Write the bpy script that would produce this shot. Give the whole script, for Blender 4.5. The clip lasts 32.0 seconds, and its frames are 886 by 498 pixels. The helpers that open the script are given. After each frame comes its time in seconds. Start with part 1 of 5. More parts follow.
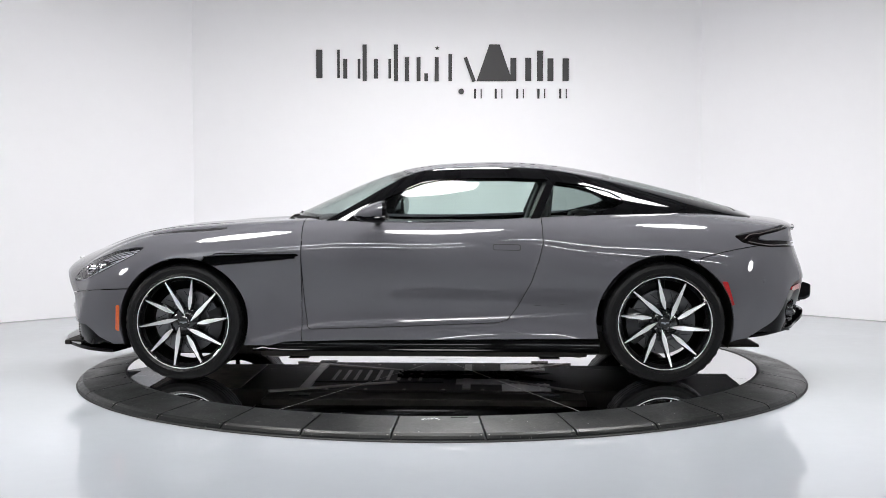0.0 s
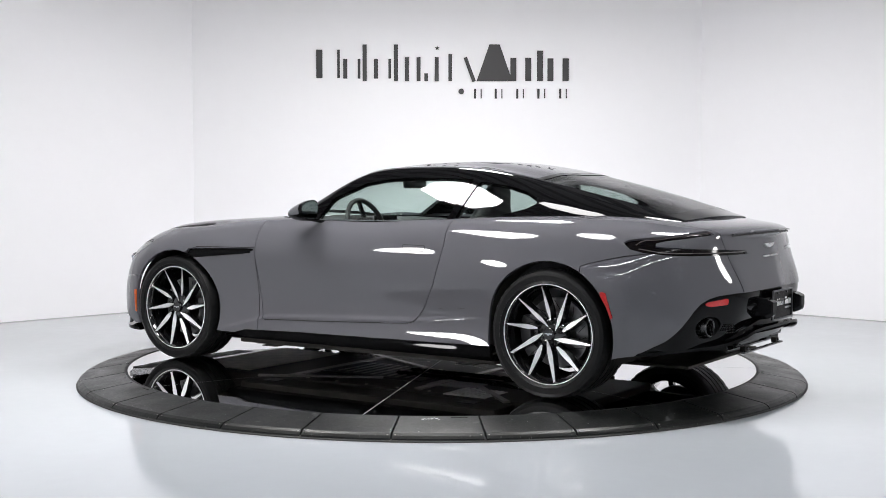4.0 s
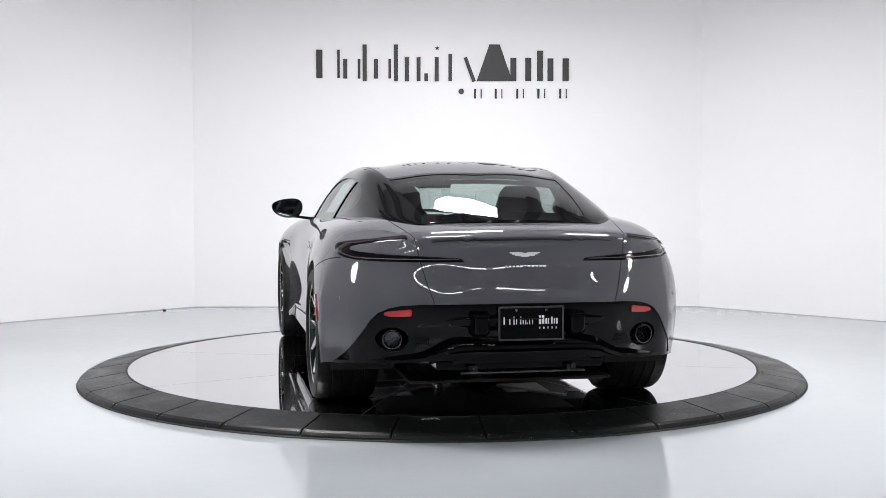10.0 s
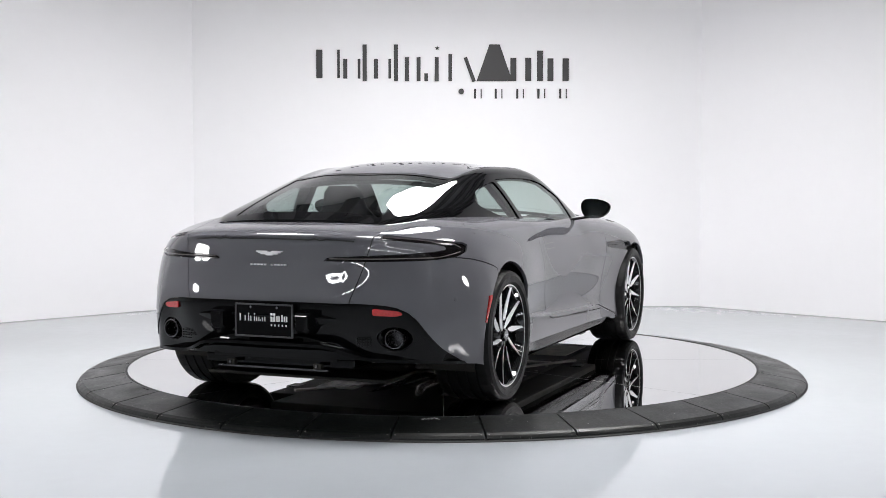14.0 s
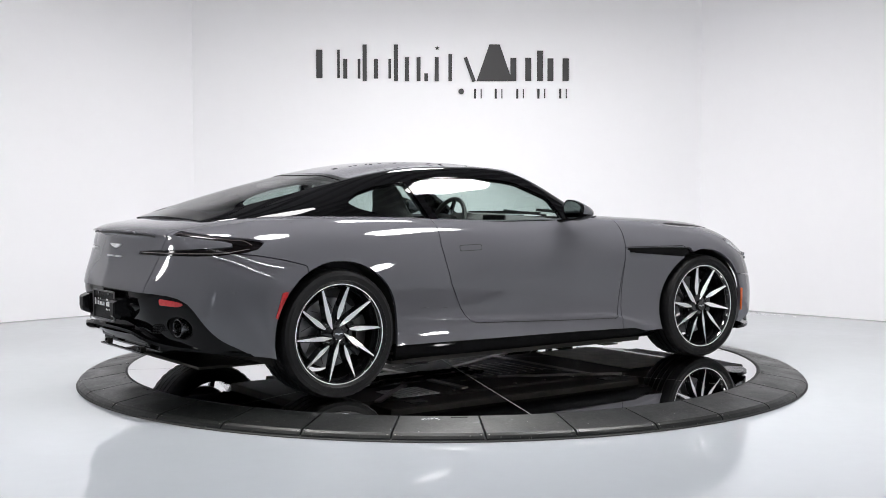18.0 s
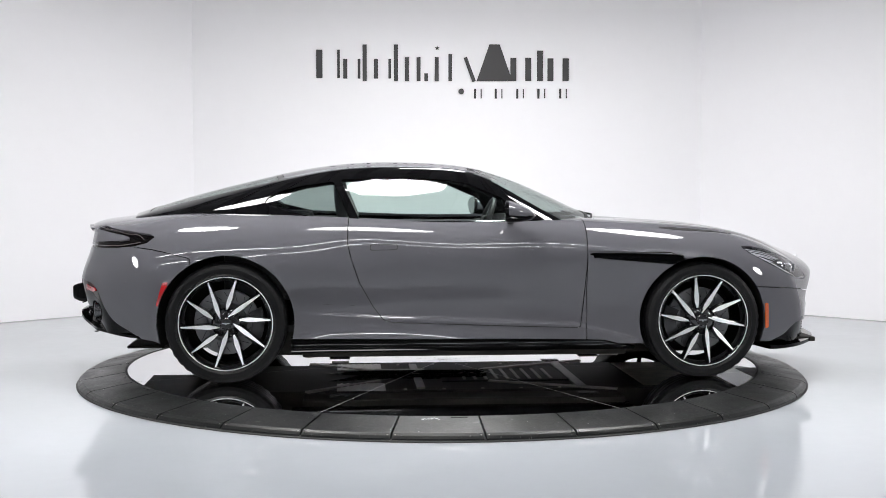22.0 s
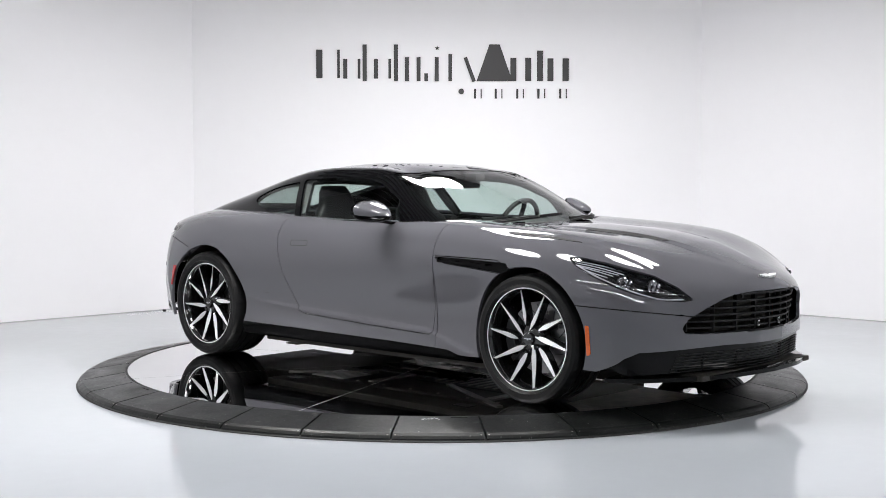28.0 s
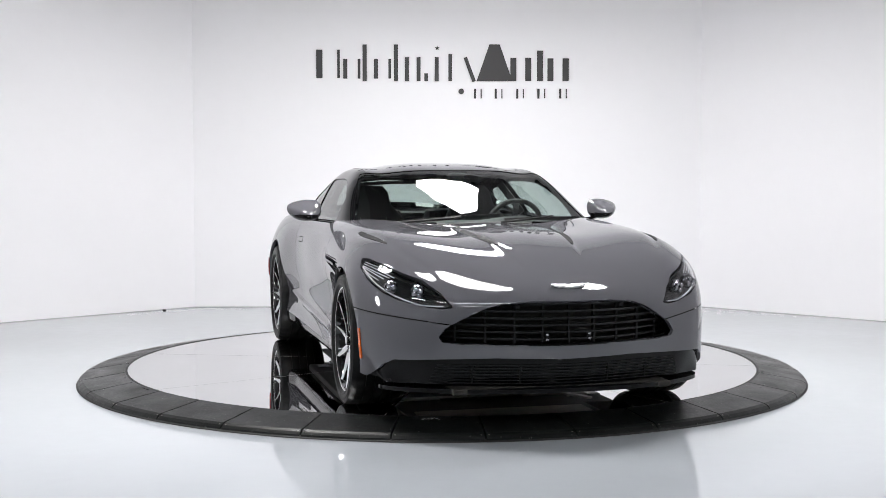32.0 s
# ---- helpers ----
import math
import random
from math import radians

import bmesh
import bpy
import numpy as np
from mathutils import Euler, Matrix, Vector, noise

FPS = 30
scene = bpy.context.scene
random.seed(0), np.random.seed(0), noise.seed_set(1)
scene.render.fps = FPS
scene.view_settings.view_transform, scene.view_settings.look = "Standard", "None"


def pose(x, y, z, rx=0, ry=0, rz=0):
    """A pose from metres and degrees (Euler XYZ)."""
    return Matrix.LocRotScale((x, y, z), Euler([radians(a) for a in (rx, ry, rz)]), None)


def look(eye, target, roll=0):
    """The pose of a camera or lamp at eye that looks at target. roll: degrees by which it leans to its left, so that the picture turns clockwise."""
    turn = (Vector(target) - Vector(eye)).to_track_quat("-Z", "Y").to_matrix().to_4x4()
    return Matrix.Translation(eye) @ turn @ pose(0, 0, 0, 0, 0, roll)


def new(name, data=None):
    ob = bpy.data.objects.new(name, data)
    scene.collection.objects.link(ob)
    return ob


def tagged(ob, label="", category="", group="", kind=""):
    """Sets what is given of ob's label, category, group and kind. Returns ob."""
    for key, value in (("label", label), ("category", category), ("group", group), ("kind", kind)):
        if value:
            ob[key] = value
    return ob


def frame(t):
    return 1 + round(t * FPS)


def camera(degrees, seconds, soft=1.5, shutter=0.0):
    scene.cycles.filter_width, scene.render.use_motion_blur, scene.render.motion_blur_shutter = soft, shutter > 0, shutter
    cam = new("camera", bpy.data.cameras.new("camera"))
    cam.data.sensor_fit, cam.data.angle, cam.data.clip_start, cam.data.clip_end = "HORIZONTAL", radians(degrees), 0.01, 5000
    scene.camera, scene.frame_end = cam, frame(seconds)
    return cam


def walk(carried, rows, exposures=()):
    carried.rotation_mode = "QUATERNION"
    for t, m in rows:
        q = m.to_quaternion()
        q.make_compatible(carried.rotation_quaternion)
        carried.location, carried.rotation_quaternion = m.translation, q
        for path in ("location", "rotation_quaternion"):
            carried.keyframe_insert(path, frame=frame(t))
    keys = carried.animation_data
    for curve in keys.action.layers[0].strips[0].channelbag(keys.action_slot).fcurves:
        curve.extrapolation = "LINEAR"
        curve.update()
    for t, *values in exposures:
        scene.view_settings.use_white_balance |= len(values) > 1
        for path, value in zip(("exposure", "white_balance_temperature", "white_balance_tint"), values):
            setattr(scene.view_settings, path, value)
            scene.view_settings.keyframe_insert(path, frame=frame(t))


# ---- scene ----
# ---- camera: a fixed tripod in front of a slowly turning platform ----
DISC_Z = 0.073            # top of the turning disc above the showroom floor
cam = camera(38.92, 32.0, soft=0.8)
CAM_POSE = Matrix.Translation((0, -8.188, 1.155 + DISC_Z)) @ pose(0, 0, 0, 90 - 2.992, 0, -0.0445) @ pose(0, 0, 0, 0, 0, -0.03)
walk(cam, [(0.0, CAM_POSE), (32.0, CAM_POSE)])

# heading of the car and the disc in degrees, every four seconds
TURN_STEP = 4.0
HEADINGS = [177.9, 146.1, 116.75, 84.6, 51.0, 19.85, -10.97, -43.9, -75.77]
CAR_SHIFT = (0.0824, 0.0185)   # the car stands a little off the disc's axis


def heading(t):
    """Heading at t seconds, a smooth curve through HEADINGS."""
    n = len(HEADINGS)
    i = min(int(t / TURN_STEP), n - 2)
    f = t / TURN_STEP - i
    p = [HEADINGS[k] if 0 <= k < n else (2 * HEADINGS[0] - HEADINGS[1] if k < 0 else 2 * HEADINGS[-1] - HEADINGS[-2]) for k in (i - 1, i, i + 1, i + 2)]
    return 0.5 * (2 * p[1] + (p[2] - p[0]) * f + (2 * p[0] - 5 * p[1] + 4 * p[2] - p[3]) * f * f + (3 * p[1] - p[0] - 3 * p[2] + p[3]) * f ** 3)


# ---- light ----
world = bpy.data.worlds.new("studio_world")
scene.world = world
world.use_nodes = True
world.node_tree.nodes["Background"].inputs[0].default_value = (0.9, 0.93, 1.0, 1)
world.node_tree.nodes["Background"].inputs[1].default_value = 0.05
scene.view_settings.exposure = 0.0


# ---- materials ----
def rgb(r, g, b):
    """Linear colour from display values 0-255."""
    return tuple(((c / 255 + 0.055) / 1.055) ** 2.4 if c > 10 else c / 255 / 12.92 for c in (r, g, b)) + (1.0,)


def material(name, color, rough=0.5, metal=0.0, coat=0.0, var=0.0, scale=4.0, bump=0.0, bump_scale=200.0, rvar=0.0, ior=1.5, **more):
    """A principled material with two scales of colour and roughness variation and fine relief."""
    m = bpy.data.materials.new(name)
    m.use_nodes = True
    nt = m.node_tree
    b = nt.nodes["Principled BSDF"]
    b.inputs["Base Color"].default_value = color
    b.inputs["Roughness"].default_value = rough
    b.inputs["Metallic"].default_value = metal
    b.inputs["IOR"].default_value = ior
    b.inputs["Coat Weight"].default_value = coat
    b.inputs["Coat Roughness"].default_value = 0.02
    for k, v in more.items():
        b.inputs[k.replace("_", " ")].default_value = v
    co = nt.nodes.new("ShaderNodeTexCoord")
    if var or rvar:
        n1 = nt.nodes.new("ShaderNodeTexNoise")
        n1.inputs["Scale"].default_value = scale
        n1.inputs["Detail"].default_value = 6
        nt.links.new(co.outputs["Object"], n1.inputs["Vector"])
        n2 = nt.nodes.new("ShaderNodeTexNoise")
        n2.inputs["Scale"].default_value = scale * 14
        n2.inputs["Detail"].default_value = 4
        nt.links.new(co.outputs["Object"], n2.inputs["Vector"])
        mix = nt.nodes.new("ShaderNodeMath")
        mix.operation = "MULTIPLY_ADD"
        nt.links.new(n2.outputs["Fac"], mix.inputs[0])
        mix.inputs[1].default_value = 0.5
        nt.links.new(n1.outputs["Fac"], mix.inputs[2])
        if var:
            ramp = nt.nodes.new("ShaderNodeMapRange")
            ramp.inputs["From Min"].default_value, ramp.inputs["From Max"].default_value = 0.45, 1.05
            ramp.inputs["To Min"].default_value, ramp.inputs["To Max"].default_value = 1 - var, 1 + var
            nt.links.new(mix.outputs[0], ramp.inputs["Value"])
            vm = nt.nodes.new("ShaderNodeVectorMath")
            vm.operation = "SCALE"
            vm.inputs[0].default_value = color[:3]
            nt.links.new(ramp.outputs[0], vm.inputs["Scale"])
            nt.links.new(vm.outputs[0], b.inputs["Base Color"])
        if rvar:
            r2 = nt.nodes.new("ShaderNodeMapRange")
            r2.inputs["From Min"].default_value, r2.inputs["From Max"].default_value = 0.45, 1.05
            r2.inputs["To Min"].default_value, r2.inputs["To Max"].default_value = max(0.0, rough - rvar), rough + rvar
            nt.links.new(mix.outputs[0], r2.inputs["Value"])
            nt.links.new(r2.outputs[0], b.inputs["Roughness"])
    if bump:
        nb = nt.nodes.new("ShaderNodeTexNoise")
        nb.inputs["Scale"].default_value = bump_scale
        nb.inputs["Detail"].default_value = 3
        nt.links.new(co.outputs["Object"], nb.inputs["Vector"])
        bp = nt.nodes.new("ShaderNodeBump")
        bp.inputs["Strength"].default_value = bump
        bp.inputs["Distance"].default_value = 0.002
        nt.links.new(nb.outputs["Fac"], bp.inputs["Height"])
        nt.links.new(bp.outputs[0], b.inputs["Normal"])
    return m


def glow(name, color, strength):
    m = bpy.data.materials.new(name)
    m.use_nodes = True
    b = m.node_tree.nodes["Principled BSDF"]
    b.inputs["Base Color"].default_value = (0.8, 0.8, 0.8, 1)
    b.inputs["Emission Color"].default_value = color
    b.inputs["Emission Strength"].default_value = strength
    return m


def glass(name, tint, rough=0.0, spec=0.5):
    """Thin tinted glazing: clear through, glossy at the surface."""
    m = bpy.data.materials.new(name)
    m.use_nodes = True
    nt = m.node_tree
    nt.nodes.remove(nt.nodes["Principled BSDF"])
    out = nt.nodes["Material Output"]
    tr = nt.nodes.new("ShaderNodeBsdfTransparent")
    tr.inputs[0].default_value = tint
    gl = nt.nodes.new("ShaderNodeBsdfGlossy")
    gl.inputs["Roughness"].default_value = rough
    lw = nt.nodes.new("ShaderNodeLayerWeight")
    lw.inputs["Blend"].default_value = 0.5
    pw = nt.nodes.new("ShaderNodeMath")
    pw.operation = "POWER"
    pw.inputs[1].default_value = 4.5
    nt.links.new(lw.outputs["Facing"], pw.inputs[0])
    fr = nt.nodes.new("ShaderNodeMath")
    fr.operation = "MULTIPLY_ADD"
    fr.inputs[1].default_value, fr.inputs[2].default_value = 0.9, 0.07
    nt.links.new(pw.outputs[0], fr.inputs[0])
    mx = nt.nodes.new("ShaderNodeMixShader")
    nt.links.new(fr.outputs[0], mx.inputs[0])
    nt.links.new(tr.outputs[0], mx.inputs[1])
    nt.links.new(gl.outputs[0], mx.inputs[2])
    nt.links.new(mx.outputs[0], out.inputs[0])
    return m


M_PAINT = material("grey_car_paint", rgb(88, 87.7, 92.5), 0.5, coat=1.0, var=0.015, scale=300, Specular_IOR_Level=0.0)
M_BLACK = material("gloss_black_trim", (0.0025, 0.0025, 0.0028, 1), 0.05, rvar=0.015, scale=40, Specular_IOR_Level=0.17)
M_RAIL = material("black_lacquer", (0.003, 0.003, 0.0034, 1), 0.02, rvar=0.006, scale=40, Specular_IOR_Level=0.32)
M_SATIN = material("satin_black_plastic", (0.0055, 0.0055, 0.006, 1), 0.42, var=0.15, scale=30, bump=0.15, bump_scale=900, Specular_IOR_Level=0.25)
M_UNDER = material("underbody_black", (0.028, 0.026, 0.023, 1), 0.6, var=0.4, scale=6, bump=0.3, bump_scale=60, Specular_IOR_Level=0.2)
M_RUBBER = material("tyre_rubber", (0.0045, 0.0045, 0.0048, 1), 0.45, var=0.2, scale=20, bump=0.25, bump_scale=400, rvar=0.08, Specular_IOR_Level=0.22)
M_ALLOY = material("machined_alloy", (0.88, 0.88, 0.89, 1), 0.36, metal=0.38, rvar=0.05, scale=60)
M_RIMBLK = material("gloss_black_wheel", (0.006, 0.006, 0.0065, 1), 0.1, coat=1.0)
M_DISCBRK = material("brake_disc_steel", (0.22, 0.22, 0.225, 1), 0.35, metal=1.0, rvar=0.1, scale=50)
M_CALIPER = material("dark_caliper", (0.02, 0.02, 0.022, 1), 0.3, coat=0.5)
M_CHROME = material("bright_chrome", (0.85, 0.86, 0.88, 1), 0.06, metal=1.0)
M_RED = material("red_lens", (0.42, 0.012, 0.014, 1), 0.12, coat=1.0, var=0.25, scale=120)
M_ORANGE = material("orange_lens", (0.62, 0.10, 0.012, 1), 0.15, coat=1.0, var=0.2, scale=120)
M_LAMPBLK = material("smoked_tail_lens", (0.005, 0.0042, 0.0046, 1), 0.12, Specular_IOR_Level=0.16)
M_GLASS = glass("green_tinted_glass", (0.74, 0.83, 0.80, 1))
M_GLASSDK = glass("rear_tinted_glass", (0.55, 0.62, 0.60, 1))
M_LENS = glass("clear_lens", (0.92, 0.93, 0.95, 1))
M_LEATHER = material("black_leather", (0.016, 0.015, 0.016, 1), 0.45, var=0.2, scale=14, bump=0.3, bump_scale=350)
M_WALL = material("white_wall_paint", (0.912, 0.902, 0.918, 1), 0.6, var=0.012, scale=0.6, bump=0.05, bump_scale=160)
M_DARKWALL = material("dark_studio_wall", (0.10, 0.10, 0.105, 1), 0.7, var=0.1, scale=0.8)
# grey of the unseen side walls, put in to darken flank reflections
M_SIDETONE = material("unseen_side_wall_grey", (0.42, 0.42, 0.43, 1), 0.65, var=0.05, scale=0.8)
M_CEIL = material("ceiling_paint", (0.26, 0.26, 0.265, 1), 0.6, var=0.1, scale=1.0)
M_BEAM = material("dark_ceiling_beam", (0.06, 0.06, 0.065, 1), 0.6, var=0.2, scale=4)
M_FLOOR = material("pale_epoxy_floor", (0.445, 0.468, 0.498, 1), 0.075, var=0.02, scale=0.7, rvar=0.05, bump=0.04, bump_scale=30, ior=1.55)
M_MIRROR = material("polished_dark_plate", (0.62, 0.62, 0.63, 1), 0.02, metal=1.0, var=0.03, scale=3, rvar=0.012)
M_JOINT = material("bright_joint_metal", (0.55, 0.55, 0.54, 1), 0.45, metal=0.6)
M_SEAM = material("plate_seam", (0.012, 0.012, 0.012, 1), 0.6)
M_TILE = material("dark_rubber_tile", (0.0065, 0.0072, 0.007, 1), 0.38, var=0.5, scale=5, bump=0.4, bump_scale=120, rvar=0.12, Specular_IOR_Level=0.3)


def specks(m, colour, scale, lo, hi):
    """Scatters pale scuffs and specks of dirt over a material."""
    nt = m.node_tree
    b = nt.nodes["Principled BSDF"]
    old = b.inputs["Base Color"].links[0].from_socket
    co = nt.nodes.new("ShaderNodeTexCoord")
    tot = None
    for sc, a, z in ((scale, lo, hi), (scale * 0.22, lo + 0.015, hi + 0.05)):
        n = nt.nodes.new("ShaderNodeTexNoise")
        n.inputs["Scale"].default_value = sc
        n.inputs["Detail"].default_value = 5
        nt.links.new(co.outputs["Object"], n.inputs["Vector"])
        r = nt.nodes.new("ShaderNodeMapRange")
        r.inputs["From Min"].default_value, r.inputs["From Max"].default_value = a, z
        nt.links.new(n.outputs["Fac"], r.inputs["Value"])
        if tot is None:
            tot = r.outputs[0]
        else:
            mx = nt.nodes.new("ShaderNodeMath")
            mx.operation = "MAXIMUM"
            nt.links.new(tot, mx.inputs[0])
            nt.links.new(r.outputs[0], mx.inputs[1])
            tot = mx.outputs[0]
    mix = nt.nodes.new("ShaderNodeMix")
    mix.data_type = "RGBA"
    nt.links.new(tot, mix.inputs["Factor"])
    nt.links.new(old, mix.inputs[6])
    mix.inputs[7].default_value = colour
    nt.links.new(mix.outputs[2], b.inputs["Base Color"])


specks(M_TILE, (0.10, 0.10, 0.10, 1), 55.0, 0.655, 0.74)
M_BADGE = material("bright_silver_badge", (0.82, 0.82, 0.83, 1), 0.3, metal=0.25)
M_DAY = glow("bright_daylight_pane", (0.86, 0.92, 1.0, 1), 2.6)
M_DKGLASS = material("dim_mirror_glass", (0.22, 0.225, 0.23, 1), 0.03, metal=1.0)
M_SIGN = material("charcoal_sign_letter", rgb(44, 42, 44), 0.5, var=0.05, scale=20)
M_SOFTBOX = glow("softbox_diffuser", (1.0, 0.985, 0.985, 1), 49.0)
M_SOFTDIM = glow("softbox_diffuser_low", (1.0, 0.985, 0.985, 1), 30.0)
M_TUBE = glow("tube_light", (0.95, 0.975, 1.0, 1), 46.0)
M_GAPSHADE = material("grey_gap_shade", (0.42, 0.42, 0.43, 1), 0.6, var=0.2, scale=6)
M_SLATEDGE = material("dark_chrome_edge", (0.03, 0.03, 0.032, 1), 0.3, metal=0.5)
M_MESH = material("black_intake_mesh", (0.006, 0.006, 0.0066, 1), 0.6, Specular_IOR_Level=0.2)
M_CHROMEDK = material("dim_chrome", (0.30, 0.30, 0.32, 1), 0.18, metal=1.0)
M_GUIDE = material("pale_light_guide", (0.62, 0.63, 0.66, 1), 0.2, coat=1.0)
M_TAILLINE = material("grey_tail_line", (0.10, 0.085, 0.085, 1), 0.15, coat=1.0)
M_FRAME = material("dark_chrome_frame", (0.09, 0.09, 0.095, 1), 0.3, metal=0.6)
M_PLATE = material("black_plate", (0.0035, 0.0035, 0.0038, 1), 0.25, Specular_IOR_Level=0.08, var=0.1, scale=60)
M_EXH = material("dark_exhaust_steel", (0.11, 0.11, 0.115, 1), 0.24, metal=1.0, rvar=0.08, scale=80)
M_WHITE = material("white_print", (0.8, 0.8, 0.8, 1), 0.4)
M_SHIELD = material("pale_heat_shield", (0.55, 0.54, 0.52, 1), 0.4, metal=0.7, var=0.15, scale=30)
M_PALETRAY = material("worn_pale_tray", (0.46, 0.42, 0.36, 1), 0.55, var=0.3, scale=14, bump=0.1, bump_scale=80)
M_ALU = material("dull_aluminium", (0.27, 0.255, 0.235, 1), 0.45, metal=0.8, var=0.2, scale=12)
M_STITCH = material("grey_stitching", (0.2, 0.2, 0.2, 1), 0.7)


# ---- mesh helpers ----
def mesh_object(name, verts, faces, mat, smooth=False, loop_normals=None):
    me = bpy.data.meshes.new(name)
    me.from_pydata([tuple(v) for v in verts], [], faces)
    if mat:
        me.materials.append(mat)
    if smooth or loop_normals is not None:
        me.polygons.foreach_set("use_smooth", [True] * len(me.polygons))
    if loop_normals is not None:
        me.normals_split_custom_set([tuple(n) for n in loop_normals])
    me.update()
    return new(name, me)


def part(name, bm, mat, parent=None, label="", smooth=False, sharp=40):
    """Links a bmesh as one mesh object under a thing or a part."""
    me = bpy.data.meshes.new(name)
    bmesh.ops.recalc_face_normals(bm, faces=bm.faces)
    for f in bm.faces:
        f.smooth = smooth
    if smooth:
        for e in bm.edges:
            if len(e.link_faces) == 2 and e.calc_face_angle(0) > radians(sharp):
                e.smooth = False
    bm.to_mesh(me)
    bm.free()
    if mat:
        me.materials.append(mat)
    ob = new(name, me)
    if parent:
        ob.parent = parent
    if label:
        tagged(ob, label)
    return ob


def empty(name, parent=None):
    ob = new(name)
    ob.empty_display_size = 0.1
    if parent:
        ob.parent = parent
    return ob


def add_box(bm, cx, cy, cz, sx, sy, sz, m=None, bevel=0.0):
    r = bmesh.ops.create_cube(bm, size=1.0)
    mat = Matrix.Translation((cx, cy, cz)) @ Matrix.Diagonal((sx, sy, sz, 1))
    bmesh.ops.transform(bm, matrix=(m @ mat) if m else mat, verts=r["verts"])
    if bevel:
        es = list({e for v in r["verts"] for e in v.link_edges})
        bmesh.ops.bevel(bm, geom=es, offset=bevel, segments=2, affect="EDGES", profile=0.6)
    return bm


def box(cx, cy, cz, sx, sy, sz, m=None, bevel=0.0):
    return add_box(bmesh.new(), cx, cy, cz, sx, sy, sz, m, bevel)


def lathe(profile, seg=64, axis="y", closed=False, caps=True):
    """A bmesh spun about an axis; profile: (radius, along)."""
    bm = bmesh.new()
    rings = []
    for r, a in profile:
        ring = []
        for i in range(seg):
            c, s = math.cos(2 * math.pi * i / seg), math.sin(2 * math.pi * i / seg)
            p = {"y": (r * c, a, r * s), "z": (r * c, r * s, a), "x": (a, r * c, r * s)}[axis]
            ring.append(bm.verts.new(p))
        rings.append(ring)
    pairs = list(zip(rings, rings[1:]))
    if closed:
        pairs.append((rings[-1], rings[0]))
    for a, b in pairs:
        for i in range(seg):
            j = (i + 1) % seg
            bm.faces.new((a[i], a[j], b[j], b[i]))
    if not closed and caps:
        for ring in (rings[0], rings[-1]):
            bm.faces.new(ring)
    return bm


def tube(points, radius, seg=10, closed=False, scale_y=1.0):
    """A bmesh swept round a polyline."""
    bm = bmesh.new()
    pts = [Vector(p) for p in points]
    n = len(pts)
    rings = []
    for i, p in enumerate(pts):
        a = pts[i - 1] if (i > 0 or closed) else p
        b = pts[(i + 1) % n] if (i < n - 1 or closed) else p
        d = (b - a).normalized()
        up = Vector((0, 0, 1)) if abs(d.z) < 0.9 else Vector((1, 0, 0))
        s = d.cross(up).normalized()
        w = s.cross(d)
        rr = radius[i] if isinstance(radius, (list, tuple)) else radius
        rings.append([bm.verts.new(p + (s * math.cos(2 * math.pi * k / seg) + w * math.sin(2 * math.pi * k / seg) * scale_y) * rr) for k in range(seg)])
    for i in range(n if closed else n - 1):
        a, b = rings[i], rings[(i + 1) % n]
        for k in range(seg):
            j = (k + 1) % seg
            bm.faces.new((a[k], a[j], b[j], b[k]))
    if not closed:
        bm.faces.new(rings[0])
        bm.faces.new(rings[-1])
    return bm


def plate(outline, thick, m=None, bm=None, bevel=0.0):
    """A flat piece from a 2D outline (x, y), extruded up by thick."""
    bm = bm or bmesh.new()
    lo = [bm.verts.new((x, y, 0)) for x, y in outline]
    hi = [bm.verts.new((x, y, thick)) for x, y in outline]
    n = len(outline)
    fs = [bm.faces.new(hi), bm.faces.new(lo[::-1])]
    for i in range(n):
        j = (i + 1) % n
        fs.append(bm.faces.new((lo[i], lo[j], hi[j], hi[i])))
    if bevel:
        bmesh.ops.bevel(bm, geom=list(fs[0].edges), offset=bevel, segments=2, affect="EDGES", profile=0.6)
    if m:
        bmesh.ops.transform(bm, matrix=m, verts=bm.verts if not bevel else bm.verts)
    return bm


# ---- lofted sheets and clean cuts through them ----
def spline_eval(t, knots, values):
    """Natural cubic spline through values (n x d) at knots, evaluated at t."""
    n = len(knots)
    h = np.diff(knots)
    a = np.zeros((n, n))
    rhs = np.zeros_like(values)
    a[0, 0] = a[-1, -1] = 1
    for i in range(1, n - 1):
        a[i, i - 1], a[i, i], a[i, i + 1] = h[i - 1], 2 * (h[i - 1] + h[i]), h[i]
        rhs[i] = 6 * ((values[i + 1] - values[i]) / h[i] - (values[i] - values[i - 1]) / h[i - 1])
    m = np.linalg.solve(a, rhs)
    k = np.clip(np.searchsorted(knots, t, side="right") - 1, 0, n - 2)
    u = (t - knots[k])[:, None]
    w = (knots[k + 1] - t)[:, None]
    hh = h[k][:, None]
    return (m[k] * w ** 3 + m[k + 1] * u ** 3) / (6 * hh) + (values[k] / hh - m[k] * hh / 6) * w + (values[k + 1] / hh - m[k + 1] * hh / 6) * u


def chord_knots(p):
    """Shared knots for a net of points (curves x stations x 3): mean chord lengths along the stations."""
    d = np.linalg.norm(np.diff(p, axis=1), axis=2) ** 0.75
    d = d.mean(axis=0)
    return np.concatenate([[0], np.cumsum(d)]) / d.sum()


